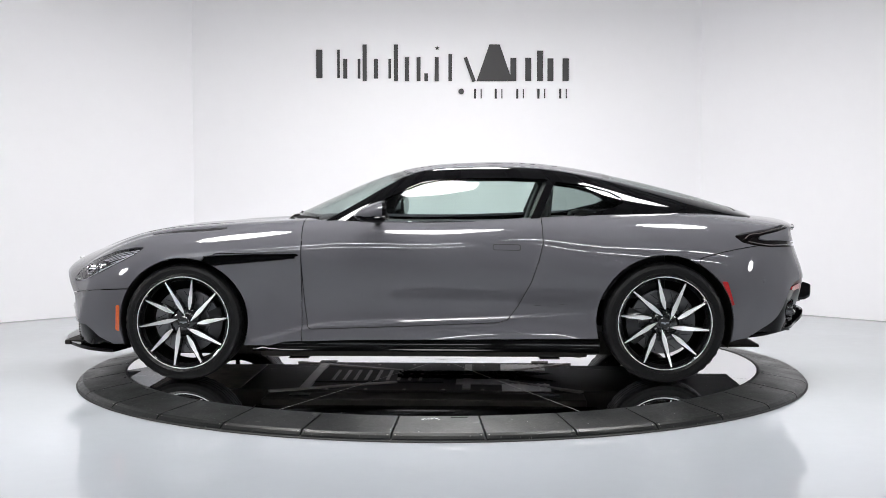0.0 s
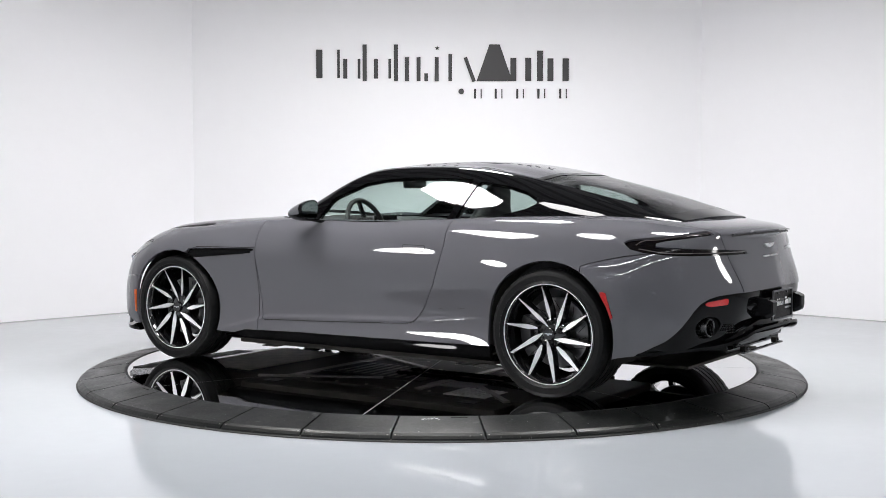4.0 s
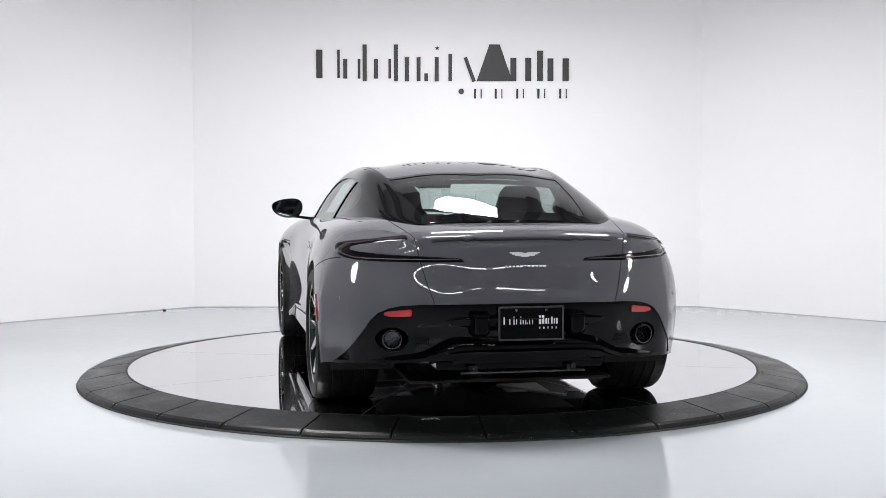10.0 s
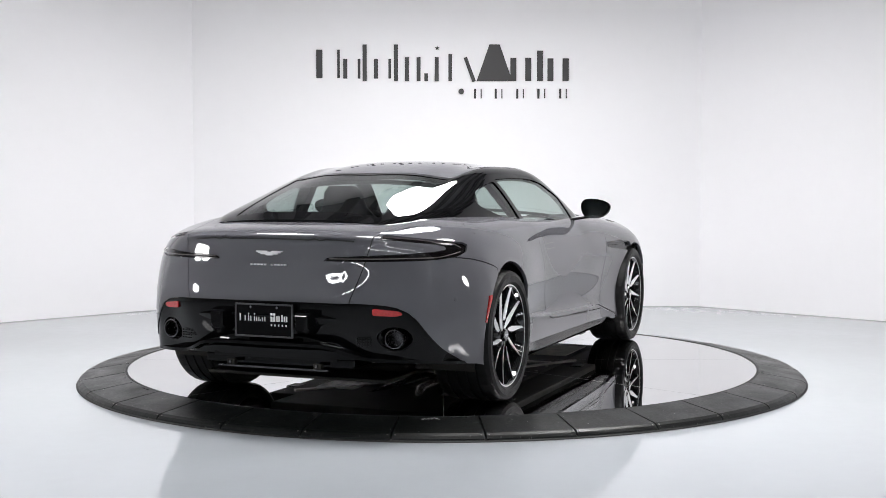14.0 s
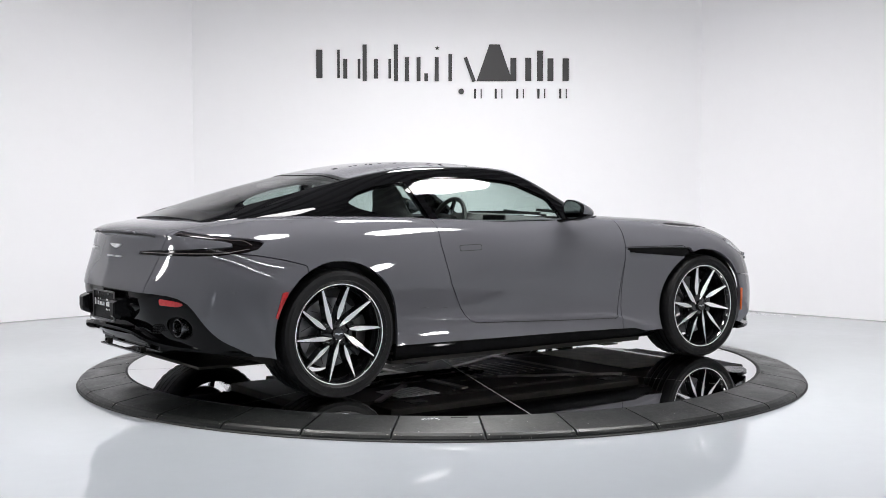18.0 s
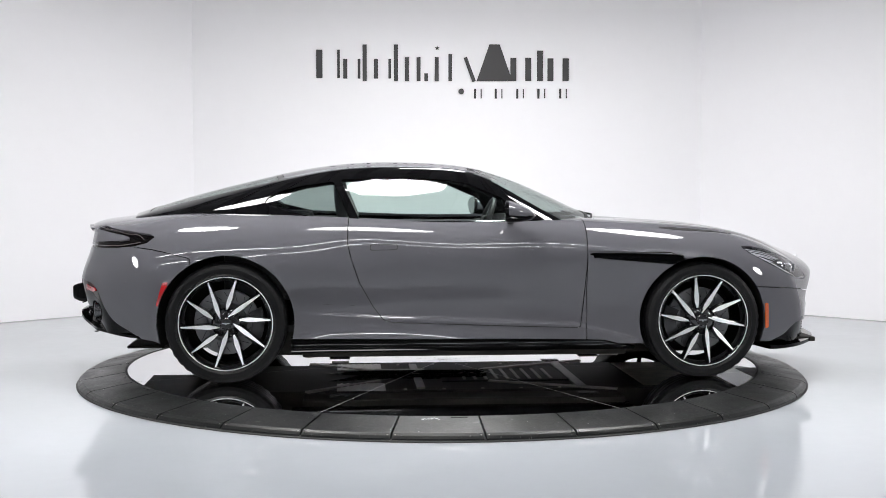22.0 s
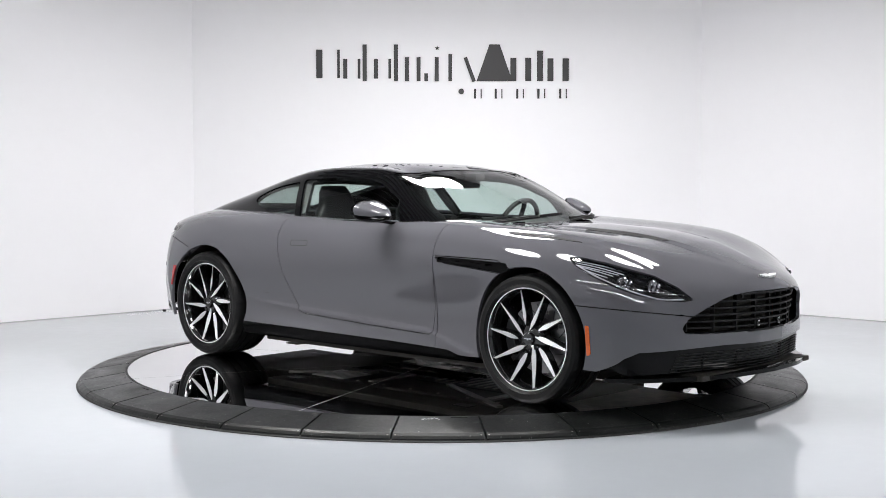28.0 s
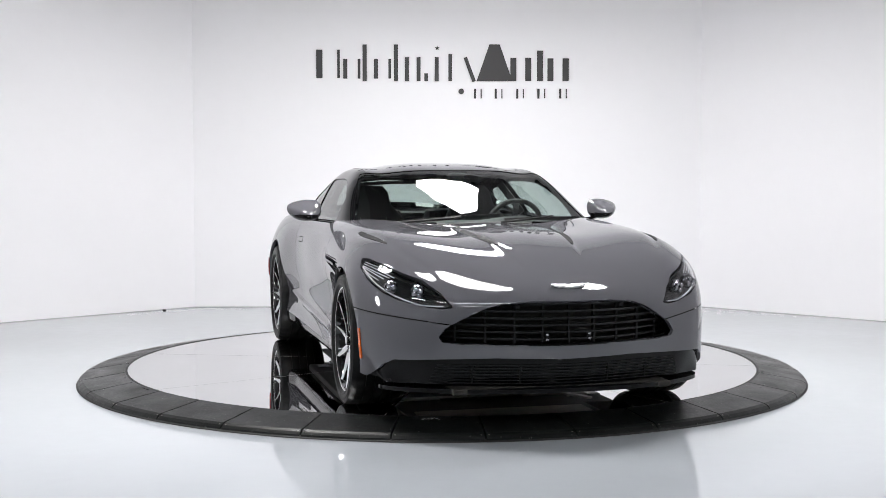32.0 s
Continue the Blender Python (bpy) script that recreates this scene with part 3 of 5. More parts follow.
# ---- the car: control lines from the sill (first) to the middle of the car (last), nose to tail ----
BODY = [
    [(1.9, 0.845, 0.2), (1.84, 0.876, 0.21), (1.78, 0.898, 0.215), (1.72, 0.915, 0.22), (1.62, 0.92, 0.22), (1.4, 0.93, 0.22), (0.95, 0.9, 0.21), (0.45, 0.9, 0.215), (-0.1, 0.91, 0.22),
     (-0.65, 0.92, 0.22), (-1.05, 0.93, 0.22), (-1.4, 0.945, 0.22), (-1.716, 0.945, 0.235), (-1.784, 0.938, 0.245), (-1.822, 0.924, 0.255), (-1.88, 0.893, 0.262), (-1.94, 0.858, 0.272), (-1.98, 0.832, 0.28)],
    [(1.98, 0.82, 0.2), (1.93, 0.852, 0.29), (1.865, 0.886, 0.37), (1.79, 0.912, 0.42), (1.66, 0.935, 0.45), (1.4, 0.945, 0.45), (0.95, 0.888, 0.42), (0.45, 0.872, 0.4), (-0.1, 0.868, 0.39),
     (-0.65, 0.874, 0.39), (-1.05, 0.908, 0.4), (-1.4, 0.96, 0.42), (-1.756, 0.955, 0.44), (-1.854, 0.938, 0.45), (-1.922, 0.90, 0.45), (-1.99, 0.865, 0.44), (-2.04, 0.83, 0.4), (-2.055, 0.81, 0.28)],
    [(2.06, 0.72, 0.2), (2.035, 0.772, 0.35), (1.972, 0.82, 0.49), (1.865, 0.88, 0.565), (1.68, 0.935, 0.61), (1.4, 0.95, 0.63), (0.95, 0.91, 0.61), (0.45, 0.896, 0.6), (-0.1, 0.891, 0.59),
     (-0.65, 0.9, 0.59), (-1.05, 0.94, 0.6), (-1.4, 0.965, 0.63), (-1.796, 0.945, 0.64), (-1.93, 0.895, 0.64), (-2.03, 0.833, 0.62), (-2.095, 0.785, 0.58), (-2.135, 0.75, 0.49), (-2.12, 0.73, 0.285)],
    [(2.12, 0.62, 0.2), (2.108, 0.668, 0.38), (2.05, 0.705, 0.55), (1.945, 0.775, 0.66), (1.72, 0.87, 0.745), (1.4, 0.915, 0.78), (0.95, 0.92, 0.765), (0.45, 0.898, 0.77), (-0.1, 0.892, 0.775),
     (-0.65, 0.89, 0.785), (-1.05, 0.912, 0.803), (-1.4, 0.905, 0.842), (-1.796, 0.868, 0.845), (-1.995, 0.803, 0.815), (-2.10, 0.73, 0.765), (-2.17, 0.668, 0.685), (-2.21, 0.628, 0.545), (-2.17, 0.60, 0.29)],
    [(2.155, 0.49, 0.2), (2.175, 0.52, 0.39), (2.16, 0.54, 0.57), (2.04, 0.59, 0.685), (1.76, 0.69, 0.82), (1.4, 0.76, 0.885), (0.95, 0.8, 0.905), (0.45, 0.81, 0.915), (-0.1, 0.8, 0.915),
     (-0.65, 0.81, 0.926), (-1.05, 0.80, 0.943), (-1.4, 0.785, 0.948), (-1.796, 0.735, 0.936), (-2.034, 0.685, 0.898), (-2.178, 0.61, 0.85), (-2.238, 0.545, 0.745), (-2.29, 0.49, 0.57), (-2.21, 0.47, 0.295)],
    [(2.225, 0.25, 0.2), (2.26, 0.27, 0.4), (2.296, 0.28, 0.58), (2.17, 0.29, 0.692), (1.83, 0.33, 0.822), (1.42, 0.38, 0.886), (0.95, 0.4, 0.917), (0.45, 0.43, 0.96), (-0.1, 0.43, 0.97),
     (-0.65, 0.43, 0.98), (-1.05, 0.43, 0.995), (-1.4, 0.43, 1.005), (-1.796, 0.42, 0.98), (-2.084, 0.39, 0.938), (-2.262, 0.35, 0.893), (-2.288, 0.3, 0.78), (-2.322, 0.27, 0.585), (-2.25, 0.25, 0.3)],
    [(2.255, 0, 0.2), (2.30, 0, 0.4), (2.35, 0, 0.585), (2.22, 0, 0.697), (1.86, 0, 0.826), (1.43, 0, 0.895), (0.95, 0, 0.926), (0.45, 0, 0.97), (-0.1, 0, 0.98),
     (-0.65, 0, 0.99), (-1.05, 0, 1.005), (-1.4, 0, 1.01), (-1.796, 0, 0.985), (-2.104, 0, 0.948), (-2.288, 0, 0.903), (-2.302, 0, 0.79), (-2.333, 0, 0.59), (-2.26, 0, 0.3)],
]
CABIN = [
    [(.66, .765, .885), (.45, .793, .90), (.10, .792, .905), (-.3, .788, .905), (-.75, .776, .915), (-1.15, .738, .945), (-1.5, .682, .96), (-1.82, .585, .955), (-1.95, .52, .94)],
    [(.68, .735, .887), (.41, .738, .985), (.09, .718, 1.06), (-.3, .700, 1.08), (-.75, .688, 1.08), (-1.15, .672, 1.06), (-1.5, .632, 1.02), (-1.83, .558, .972), (-1.96, .495, .948)],
    [(.71, .69, .89), (.37, .655, 1.06), (.08, .605, 1.20), (-.3, .58, 1.236), (-.75, .572, 1.222), (-1.15, .555, 1.148), (-1.5, .53, 1.068), (-1.85, .485, .988), (-1.98, .45, .955)],
    [(.85, .38, .915), (.50, .36, 1.09), (.14, .33, 1.231), (-.3, .30, 1.278), (-.75, .30, 1.264), (-1.15, .30, 1.198), (-1.5, .30, 1.116), (-1.85, .28, 1.018), (-2.0, .25, .966)],
    [(.93, 0, .925), (.55, 0, 1.097), (.16, 0, 1.241), (-.3, 0, 1.29), (-.75, 0, 1.277), (-1.15, 0, 1.208), (-1.5, 0, 1.125), (-1.85, 0, 1.026), (-2.02, 0, .972)],
]
body_grid = loft(BODY, 460, 220)


def bonnet_relief(grid):
    """A raised middle of the bonnet and a step above the wings, with crisp edges that fade towards nose and screen."""
    x, y = grid[..., 0], np.abs(grid[..., 1])
    fade = np.clip((x - .95) / .25, 0, 1) * np.clip((2.12 - x) / .25, 0, 1) * (grid[..., 2] > .60)
    step = lambda d, w: 1 / (1 + np.exp(-d / w))
    inner = np.interp(x, [.9, 1.3, 1.75, 2.1], [.262, .257, .21, .15])
    outer = np.interp(x, [.9, 1.3, 1.75, 2.1], [.80, .79, .70, .56])
    out = grid.copy()
    out[..., 2] += fade * (.012 * step(inner - y, .009) - .006 * np.exp(-((y - outer) / .032) ** 2))
    gs, gv = np.gradient(out, axis=0), np.gradient(out, axis=1)
    n = np.cross(gs, gv)
    n /= np.linalg.norm(n, axis=2, keepdims=True) + 1e-12
    n[:, -1, 1] = 0
    return out, n


def tail_relief(grid):
    """The flat panel tucked in under the lip of the tail."""
    x, y, z = grid[..., 0], np.abs(grid[..., 1]), grid[..., 2]
    d = .034 / (1 + np.exp(-(.878 - z) / .008)) * np.clip((z - .60) / .27, 0, 1) * np.clip((.76 - y) / .36, 0, 1) * np.clip((-2.02 - x) / .12, 0, 1)
    out = grid.copy()
    out[..., 0] += d
    return out


def sill_ledge(grid):
    """The crisp ledge that runs from the tail of the front wing along the foot of the door."""
    x, z = grid[..., 0], grid[..., 2]
    line = np.interp(x, [-.95, -.44, .156, .62, .98], [.405, .372, .350, .330, .238])
    fade = np.clip((x + 1.0) / .35, 0, 1) * np.clip((1.02 - x) / .06, 0, 1) * (grid[..., 1] > .6)
    d = line - z
    out = grid.copy()
    out[..., 1] += fade * .015 / (1 + np.exp(-d / .0035)) * np.exp(-np.maximum(d, 0) / .075)
    return out


body_grid = bonnet_relief(sill_ledge(tail_relief(body_grid[0])))
# one more line between the rails and the middle keeps the roof an even arch
CABIN.insert(3, [(c[0] + .57 * (r[0] - c[0]), y, c[2] - (c[2] - r[2]) * (y * y - c[1] ** 2) / (r[1] ** 2 - c[1] ** 2))
                 for r, c in zip(CABIN[2], CABIN[3]) for y in (c[1] + .57 * (r[1] - c[1]),)])
cabin_grid = loft(CABIN, 170, 84)
body = Sheet.from_grid(*body_grid, lambda p: p - np.array((0, 0, 0.5)) * (0, 0, 1) - np.stack([p[:, 0] * 0.8, p[:, 1] * 0, p[:, 2] * 0], 1))
cabin = Sheet.from_grid(*cabin_grid, lambda p: p - np.array((0, 0, 0.7)))

car = empty("car")
HUB_F, HUB_R, RIM_SCALE = 1.3995, -1.4025, 1.017


def circle_field(x, z, r):
    return lambda p: r - np.hypot(p[:, 0] - x, p[:, 2] - z)


FOOT = smooth_outline([(.90, 0), (.80, .45), (.62, .73), (.40, .757), (-.3, .753), (-.9, .735), (-1.2, .70), (-1.5, .63), (-1.8, .52), (-1.93, .42), (-1.98, 0), (-1.93, -.42), (-.3, -.753), (.62, -.73)], 6)
body = body.cut(both_of(poly_field(FOOT, 0, 1), axis_field(2, 0.85)))
body = body.cut(circle_field(HUB_F, 0.345, 0.378)).cut(circle_field(HUB_R, 0.352, 0.392))

# ---- cut the sheets into panels ----
GAP = 0.0026


def ang_f(p):
    return np.arctan2(p[:, 1], p[:, 0] - 1.45)


def ang_r(p):
    return np.arctan2(p[:, 1], -1.45 - p[:, 0])


def chart(p, u):
    """Positions with the first column replaced by another coordinate."""
    return np.stack([u, p[:, 1], p[:, 2]], 1)


def chart_field(points, coord, guard):
    f = poly_field(points, 0, 2)
    return lambda p: np.minimum(f(chart(p, coord(p))), guard(p))


def curve_field(xs, ys, axis_in, axis_out, sign=1):
    """Positive where axis_out is above the curve ys(xs) of axis_in."""
    xs, ys = np.array(xs, float), np.array(ys, float)
    return lambda p: sign * (p[:, axis_out] - np.interp(p[:, axis_in], xs, ys))


SILL_LINE = curve_field([-1.9, -1.05, .35, .81, .98, 1.2], [.20, .258, .243, .232, .188, .16], 0, 2)
INTAKE = both_of(axis_field(0, 1.82), curve_field([0, .34, .647, .791, .836, .871, .90], [.325, .331, .322, .314, .283, .229, .19], 1, 2, -1))
GRILLE_OUT = [(0, .606), (.198, .606), (.324, .594), (.398, .570), (.471, .532), (.567, .475), (.60, .43), (.585, .405), (.497, .396), (.351, .393), (.149, .396), (0, .396)]
GRILLE_RING = GRILLE_OUT + [(-y, z) for y, z in GRILLE_OUT[-2:0:-1]]
GRILLE = both_of(poly_field(GRILLE_RING, 1, 2), axis_field(0, 2.0))
LAMP_F = chart_field([(1.355, .778), (1.282, .777), (1.135, .752), (.985, .716), (.861, .688), (.729, .632), (.645, .572), (.70, .564), (.80, .570), (.95, .597), (1.06, .632), (1.20, .69), (1.31, .742)], ang_f, axis_field(0, 1.5))
LAMP_R = chart_field([(1.176, .848), (1.15, .860), (1.086, .868), (.98, .877), (.882, .885), (.679, .907), (.648, .887), (.75, .877), (.846, .867), (.95, .857), (1.005, .846), (1.005, .830), (.93, .822), (.866, .819), (.76, .813),
                      (.588, .807), (.365, .795), (.345, .780), (.474, .779), (.596, .779), (.819, .780), (.937, .784), (1.063, .796), (1.14, .815)], ang_r, axis_field(0, -1.6, -1))
VENT = both_of(poly_field([(1.27, .735), (1.0, .744), (.735, .747), (.715, .738), (.80, .712), (.95, .700), (1.15, .682), (1.30, .67)], 0, 2), axis_field(1, 0.6))
DOOR = both_of(poly_field([(.705, 1.2), (.708, .73), (.689, .45), (.672, .315), (.655, .304), (.156, .320), (-.44, .344), (-.495, .36), (-.551, .431), (-.635, .581), (-.681, .715), (-.703, .809), (-.700, .88), (-.68, 1.2)], 0, 2), axis_field(1, 0.55))
AHEAD = axis_field(0, 0.706)


def hood_line(p):
    side = np.interp(p[:, 0], [.9, 1.2, 1.68, 1.8], [.752, .748, .545, .543])
    nose = np.interp(p[:, 1], [0, .4, .628, .755, .857, .908, .94], [.47, .47, .499, .515, .529, .537, .543])
    return p[:, 2] - np.where(p[:, 0] > 1.7, nose, side)


BUMPER_R = both_of(axis_field(0, -1.6, -1), lambda p: np.interp(p[:, 0], [-2.0, -1.827, -1.728, -1.63, -1.5], [.80, .778, .758, .733, .69]) - p[:, 2])
TRUNK = both_of(axis_field(0, -1.5, -1), axis_field(2, 0.578), curve_field([.57, .69, .80, .896, .963, 1.0], [.443, .48, .507, .526, .59, .60], 2, 1, -1))
DIFFUSER = both_of(axis_field(0, -1.74, -1), curve_field([0, .50, .60, .65, .70, .735, .79, .84, .885, .93], [.582, .580, .570, .557, .532, .495, .405, .325, .268, .22], 1, 2, -1))


INFILL = both_of(axis_field(0, -1.9, -1), axis_field(2, 0.792), lambda p: np.interp(ang_r(p), [.5, .62, .87, 1.02], [.905, .900, .880, .862]) - p[:, 2])


def gapped(sheet, field, gap=GAP):
    return sheet.keep(grown(field, -gap)), sheet.keep(grown(negated(field), -gap))


def panels():
    s = body
    intake, s = gapped(s, INTAKE, 0.0005)
    hole, s = gapped(s, GRILLE, 0.0)
    lamp_f, s = gapped(s, LAMP_F, 0.0028)
    s = s.keep(SILL_LINE)
    diffuser, s = gapped(s, DIFFUSER, 0.0008)
    lamp_r, s = gapped(s, LAMP_R, 0.001)
    vent, s = gapped(s, VENT, 0.0005)
    front, rest = gapped(s, AHEAD)
    hood, low = gapped(front, hood_line)
    fender, bumper_f = low.split(axis_field(0, 1.40, -1))
    door, rest = gapped(rest, DOOR)
    trunk, rest = gapped(rest, TRUNK)
    infill, rest = gapped(rest, INFILL, 0.0005)
    bumper_r, quarter = gapped(rest, BUMPER_R)
    hood.build("bonnet", M_PAINT, car, "grey clamshell bonnet with sharp vents", both=True)
    bumper_f.build("front_bumper", M_PAINT, car, both=True)
    trunk.build("boot_lid", M_PAINT, car, both=True)
    intake.offset(-0.018).build("lower_intake", M_BLACK, car, "black lower intake", both=True)
    diffuser = diffuser.cut(lambda p: (1 - np.hypot((np.abs(p[:, 1]) - .634) / .078, (p[:, 2] - .407) / .056)) * .06)
    diffuser.offset(-0.004).build("rear_diffuser", M_BLACK, car, "gloss black rear diffuser", both=True)
    made = {}
    for side in (1, -1):
        infill.build("lamp_infill", M_PAINT, car, "grey panel between the tail light arms", side=side)
        fender.build("front_fender", M_PAINT, car, side=side)
        bumper_r.build("rear_bumper", M_PAINT, car, "grey rear bumper corner", side=side)
        made[side] = door.build("door", M_PAINT, car, side=side)
        quarter.build("rear_quarter_panel", M_PAINT, car, side=side)
        v = vent.offset(-0.022).build("side_vent", M_BLACK, car, "gloss black side strake vent", side=side)
        lens = lamp_f.build("headlight", M_LENS, car, "clear headlight with two projectors", side=side, lip=False)
        lens.visible_shadow = False
        bucket = lamp_f.offset(-0.055).build("lamp_bucket", M_SATIN, lens, side=side, depth=-0.053)
        t = lamp_r.offset(-0.010).build("tail_light", M_LAMPBLK, car, "smoked dark blade tail light", side=side)
    return made, lamp_f


doors, lamp_sheet = panels()


# cabin: roof, windows and gloss black rails
def header(p):
    return p[:, 0] - (0.175 - 0.33 * p[:, 1] ** 2)


WINDSCREEN = both_of(header, lambda p: np.interp(p[:, 0], [.0, .03, .33, .62, .9], [.58, .585, .655, .728, .77]) - p[:, 1], curve_field([0, .2, .45, .70, .8], [.905, .885, .80, .66, .60], 1, 0, -1))
REAR_GLASS = both_of(lambda p: -(p[:, 0] + 1.12 + 0.25 * (0.45 - p[:, 1]) * 0.4), lambda p: np.interp(p[:, 0], [-1.95, -1.81, -1.5, -1.12], [.41, .43, .465, .485]) - p[:, 1], axis_field(0, -1.90))
ROOF = both_of(lambda p: -header(p) - 0.012, lambda p: p[:, 0] + 1.085 + 0.1 * (0.45 - p[:, 1]), lambda p: np.interp(p[:, 0], [-1.2, -.75, -.2, .2], [.478, .528, .545, .56]) - p[:, 1])
DOOR_GLASS = both_of(poly_field([(.30, .934), (.228, 1.062), (.021, 1.150), (-.10, 1.172), (-.25, 1.183), (-.50, 1.184), (-.735, 1.176), (-.625, .938)], 0, 2, 0.004), axis_field(1, 0.5))
QUARTER_GLASS = both_of(poly_field([(-.785, 1.163), (-.974, 1.138), (-1.10, 1.105), (-1.17, 1.068), (-1.185, 1.045), (-1.135, 1.018), (-.966, .975), (-.70, .937), (-.69, .945)], 0, 2, 0.003), axis_field(1, 0.5))


def cabin_panels():
    s = cabin
    ws, s = gapped(s, WINDSCREEN, 0.001)
    rg, s = gapped(s, REAR_GLASS, 0.001)
    roof, s = gapped(s, ROOF, 0.0012)
    dg, s = gapped(s, DOOR_GLASS, 0.0005)
    qg, s = gapped(s, QUARTER_GLASS, 0.0005)
    s = s.keep(lambda p: np.where(p[:, 0] > 0.62, 0.885 - p[:, 0] - 0.35 * p[:, 1] ** 2 + 0.0, 1.0))
    roof.offset(0.001).build("roof", M_PAINT, car, "grey roof panel", both=True)
    for name, sh, mat in (("windscreen", ws, M_GLASS), ("rear_window", rg, M_GLASS)):
        g = sh.offset(-0.003).build(name, mat, car, "greenish tinted laminated glass", both=True, lip=False)
        g.visible_shadow = False
    for side in (1, -1):
        s.build("roof_rail", M_RAIL, car, "gloss black roof rail and pillars", side=side, depth=0.03)
        g = dg.offset(-0.006).build("door_window", M_GLASS, doors[side], "greenish tinted side glass", side=side, lip=False)
        g.visible_shadow = False
        g = qg.offset(-0.006).build("quarter_window", M_GLASSDK, car, "greenish tinted quarter glass", side=side, lip=False)
        g.visible_shadow = False
    return s


cabin_panels()


# ---- wheels ----
def build_wheel(hand, width, phi, tyre_r, name="wheel"):
    """A ten-spoke wheel with its axle along y, facing +y. phi: the turn of a long spoke as seen from outside; hand: the way the spokes sweep."""
    w2 = width / 2
    rim = lathe([(.236, -w2), (.262, -w2), (.262, -w2 + .012), (.243, -w2 + .03), (.243, w2 - .05), (.250, w2 - .02), (.262, w2 - .012), (.2665, w2), (.2605, w2 + .003), (.255, w2), (.243, w2 - .02), (.236, w2 - .05)], 80, "y", True)
    wheel = part(name, rim, M_RIMBLK, car, "black and machined ten-spoke alloy wheel", True, 30)
    part("rim_lip", lathe([(.2610, w2 + .0035), (.2610, w2 + .0005), (.2665, w2 + .0005), (.2665, w2 + .0035)], 96, "y", True), M_ALLOY, wheel, "bright machined rim edge")
    # tyre with grooves
    tw = w2 + 0.012
    prof = [(.262, -tw + .012), (.285, -tw - .004), (.318, -tw - .006), (.338, -tw + .002), (.349, -tw + .018), (.3525, -tw + .034)]
    ng = 4
    half = tw - .034
    for g in range(ng):
        c = -half + (2 * half) * (g + 0.75) / (ng + 0.5)
        gw = 0.0055
        prof += [(.354, c - gw), (.3465, c - gw + .001), (.3465, c + gw - .001), (.354, c + gw)]
    prof += [(r, -a) for r, a in prof[5::-1]]
    prof = [(.262 + (r - .262) * (tyre_r / RIM_SCALE - .262) / .092, a) for r, a in prof]
    bm = lathe(prof, 120, "y", False, False)
    for v in bm.verts:
        r = math.hypot(v.co.x, v.co.z)
        k = int(round((math.atan2(v.co.z, v.co.x) / (2 * math.pi)) * 120)) % 3
        if r > tyre_r / RIM_SCALE - .006 and abs(v.co.y) > half - 0.01 and k == 0:
            f = (r - .0045) / r
            v.co.x *= f
            v.co.z *= f
    part("tyre", bm, M_RUBBER, wheel, "black low-profile tyre", True, 25)
    # raised bars and lines on the sidewall
    mark = None
    for k in range(26):
        if k % 13 in (0, 1, 2, 3, 4, 8, 9):
            if mark is None:
                mark = part("sidewall_mark", box(0, 0, 0, .018, .0016, .010, Matrix.Translation((0, (tw + .0045), .298))), M_RUBBER, wheel)
                continue
            o = new("sidewall_mark", mark.data)
            o.parent = wheel
            o.rotation_euler = (0, 2 * math.pi * k / 26, 0)
    part("sidewall_bead", lathe([(.279, tw + .0035), (.281, tw + .006), (.284, tw + .006), (.286, tw + .0035)], 80, "y", True), M_RUBBER, wheel)
    # spokes: five long and five short, swept
    for k in range(10):
        long = k % 2 == 0
        tip = math.radians(180 - (phi + 36 * k))
        sweep = hand * math.radians(30 if long else 11)
        r_in = 0.040 if long else 0.078
        rows = []
        for j in range(9):
            f = j / 8
            ex, ez = .2595 + (r_in * math.cos(sweep) - .2595) * f, r_in * math.sin(sweep) * f
            r, a = math.hypot(ex, ez), tip + math.atan2(ez, ex)
            wd = np.interp(f, [0, .45, .70, .82, 1], [.0036, .0095, .0138, .0112, .0020 if long else .0042])
            yy = w2 - .004 - .020 * math.sin(f * 1.5)
            rows.append((r, a, wd, yy))
        for name2, mat, drop, grow in (("spoke_face", M_ALLOY, (0.0, -.003), 0.0), ("spoke", M_RIMBLK, (-.003, -.045), 0.0035)):
            bm = bmesh.new()
            prev = None
            for r, a, wd, yy in rows:
                ct, st = math.cos(a), math.sin(a)
                tx, tz = -st, ct
                ring = []
                for sgn, dy in ((-1, drop[0]), (1, drop[0]), (1, drop[1]), (-1, drop[1])):
                    w_ = (wd + grow + (0.005 if dy < -.02 else 0)) * sgn
                    # the machined face leans a little, as a blade
                    ring.append(bm.verts.new(((r * ct + tx * w_), yy + dy + (0.0035 * sgn if dy > -.01 else 0), (r * st + tz * w_))))
                if prev:
                    for i in range(4):
                        bm.faces.new((prev[i], prev[(i + 1) % 4], ring[(i + 1) % 4], ring[i]))
                else:
                    bm.faces.new(ring)
                prev = ring
            bm.faces.new(prev[::-1])
            part(name2, bm, mat, wheel, "bright machined spoke face" if mat is M_ALLOY else "")
    part("hub", lathe([(.0, w2 - .10), (.085, w2 - .10), (.085, w2 - .05), (.070, w2 - .035), (.045, w2 - .026), (.0, w2 - .026)], 40, "y"), M_RIMBLK, wheel, "", True, 30)
    cap = part("centre_cap", lathe([(.0, w2 - .03), (.034, w2 - .03), (.034, w2 - .014), (.030, w2 - .010), (.0, w2 - .010)], 32, "y"), M_RIMBLK, wheel, "", True, 30)
    bm = bmesh.new()
    for s2 in (1, -1):
        add_box(bm, s2 * .012, w2 - .0095, .002, .020, .002, .006, Matrix.Identity(4))
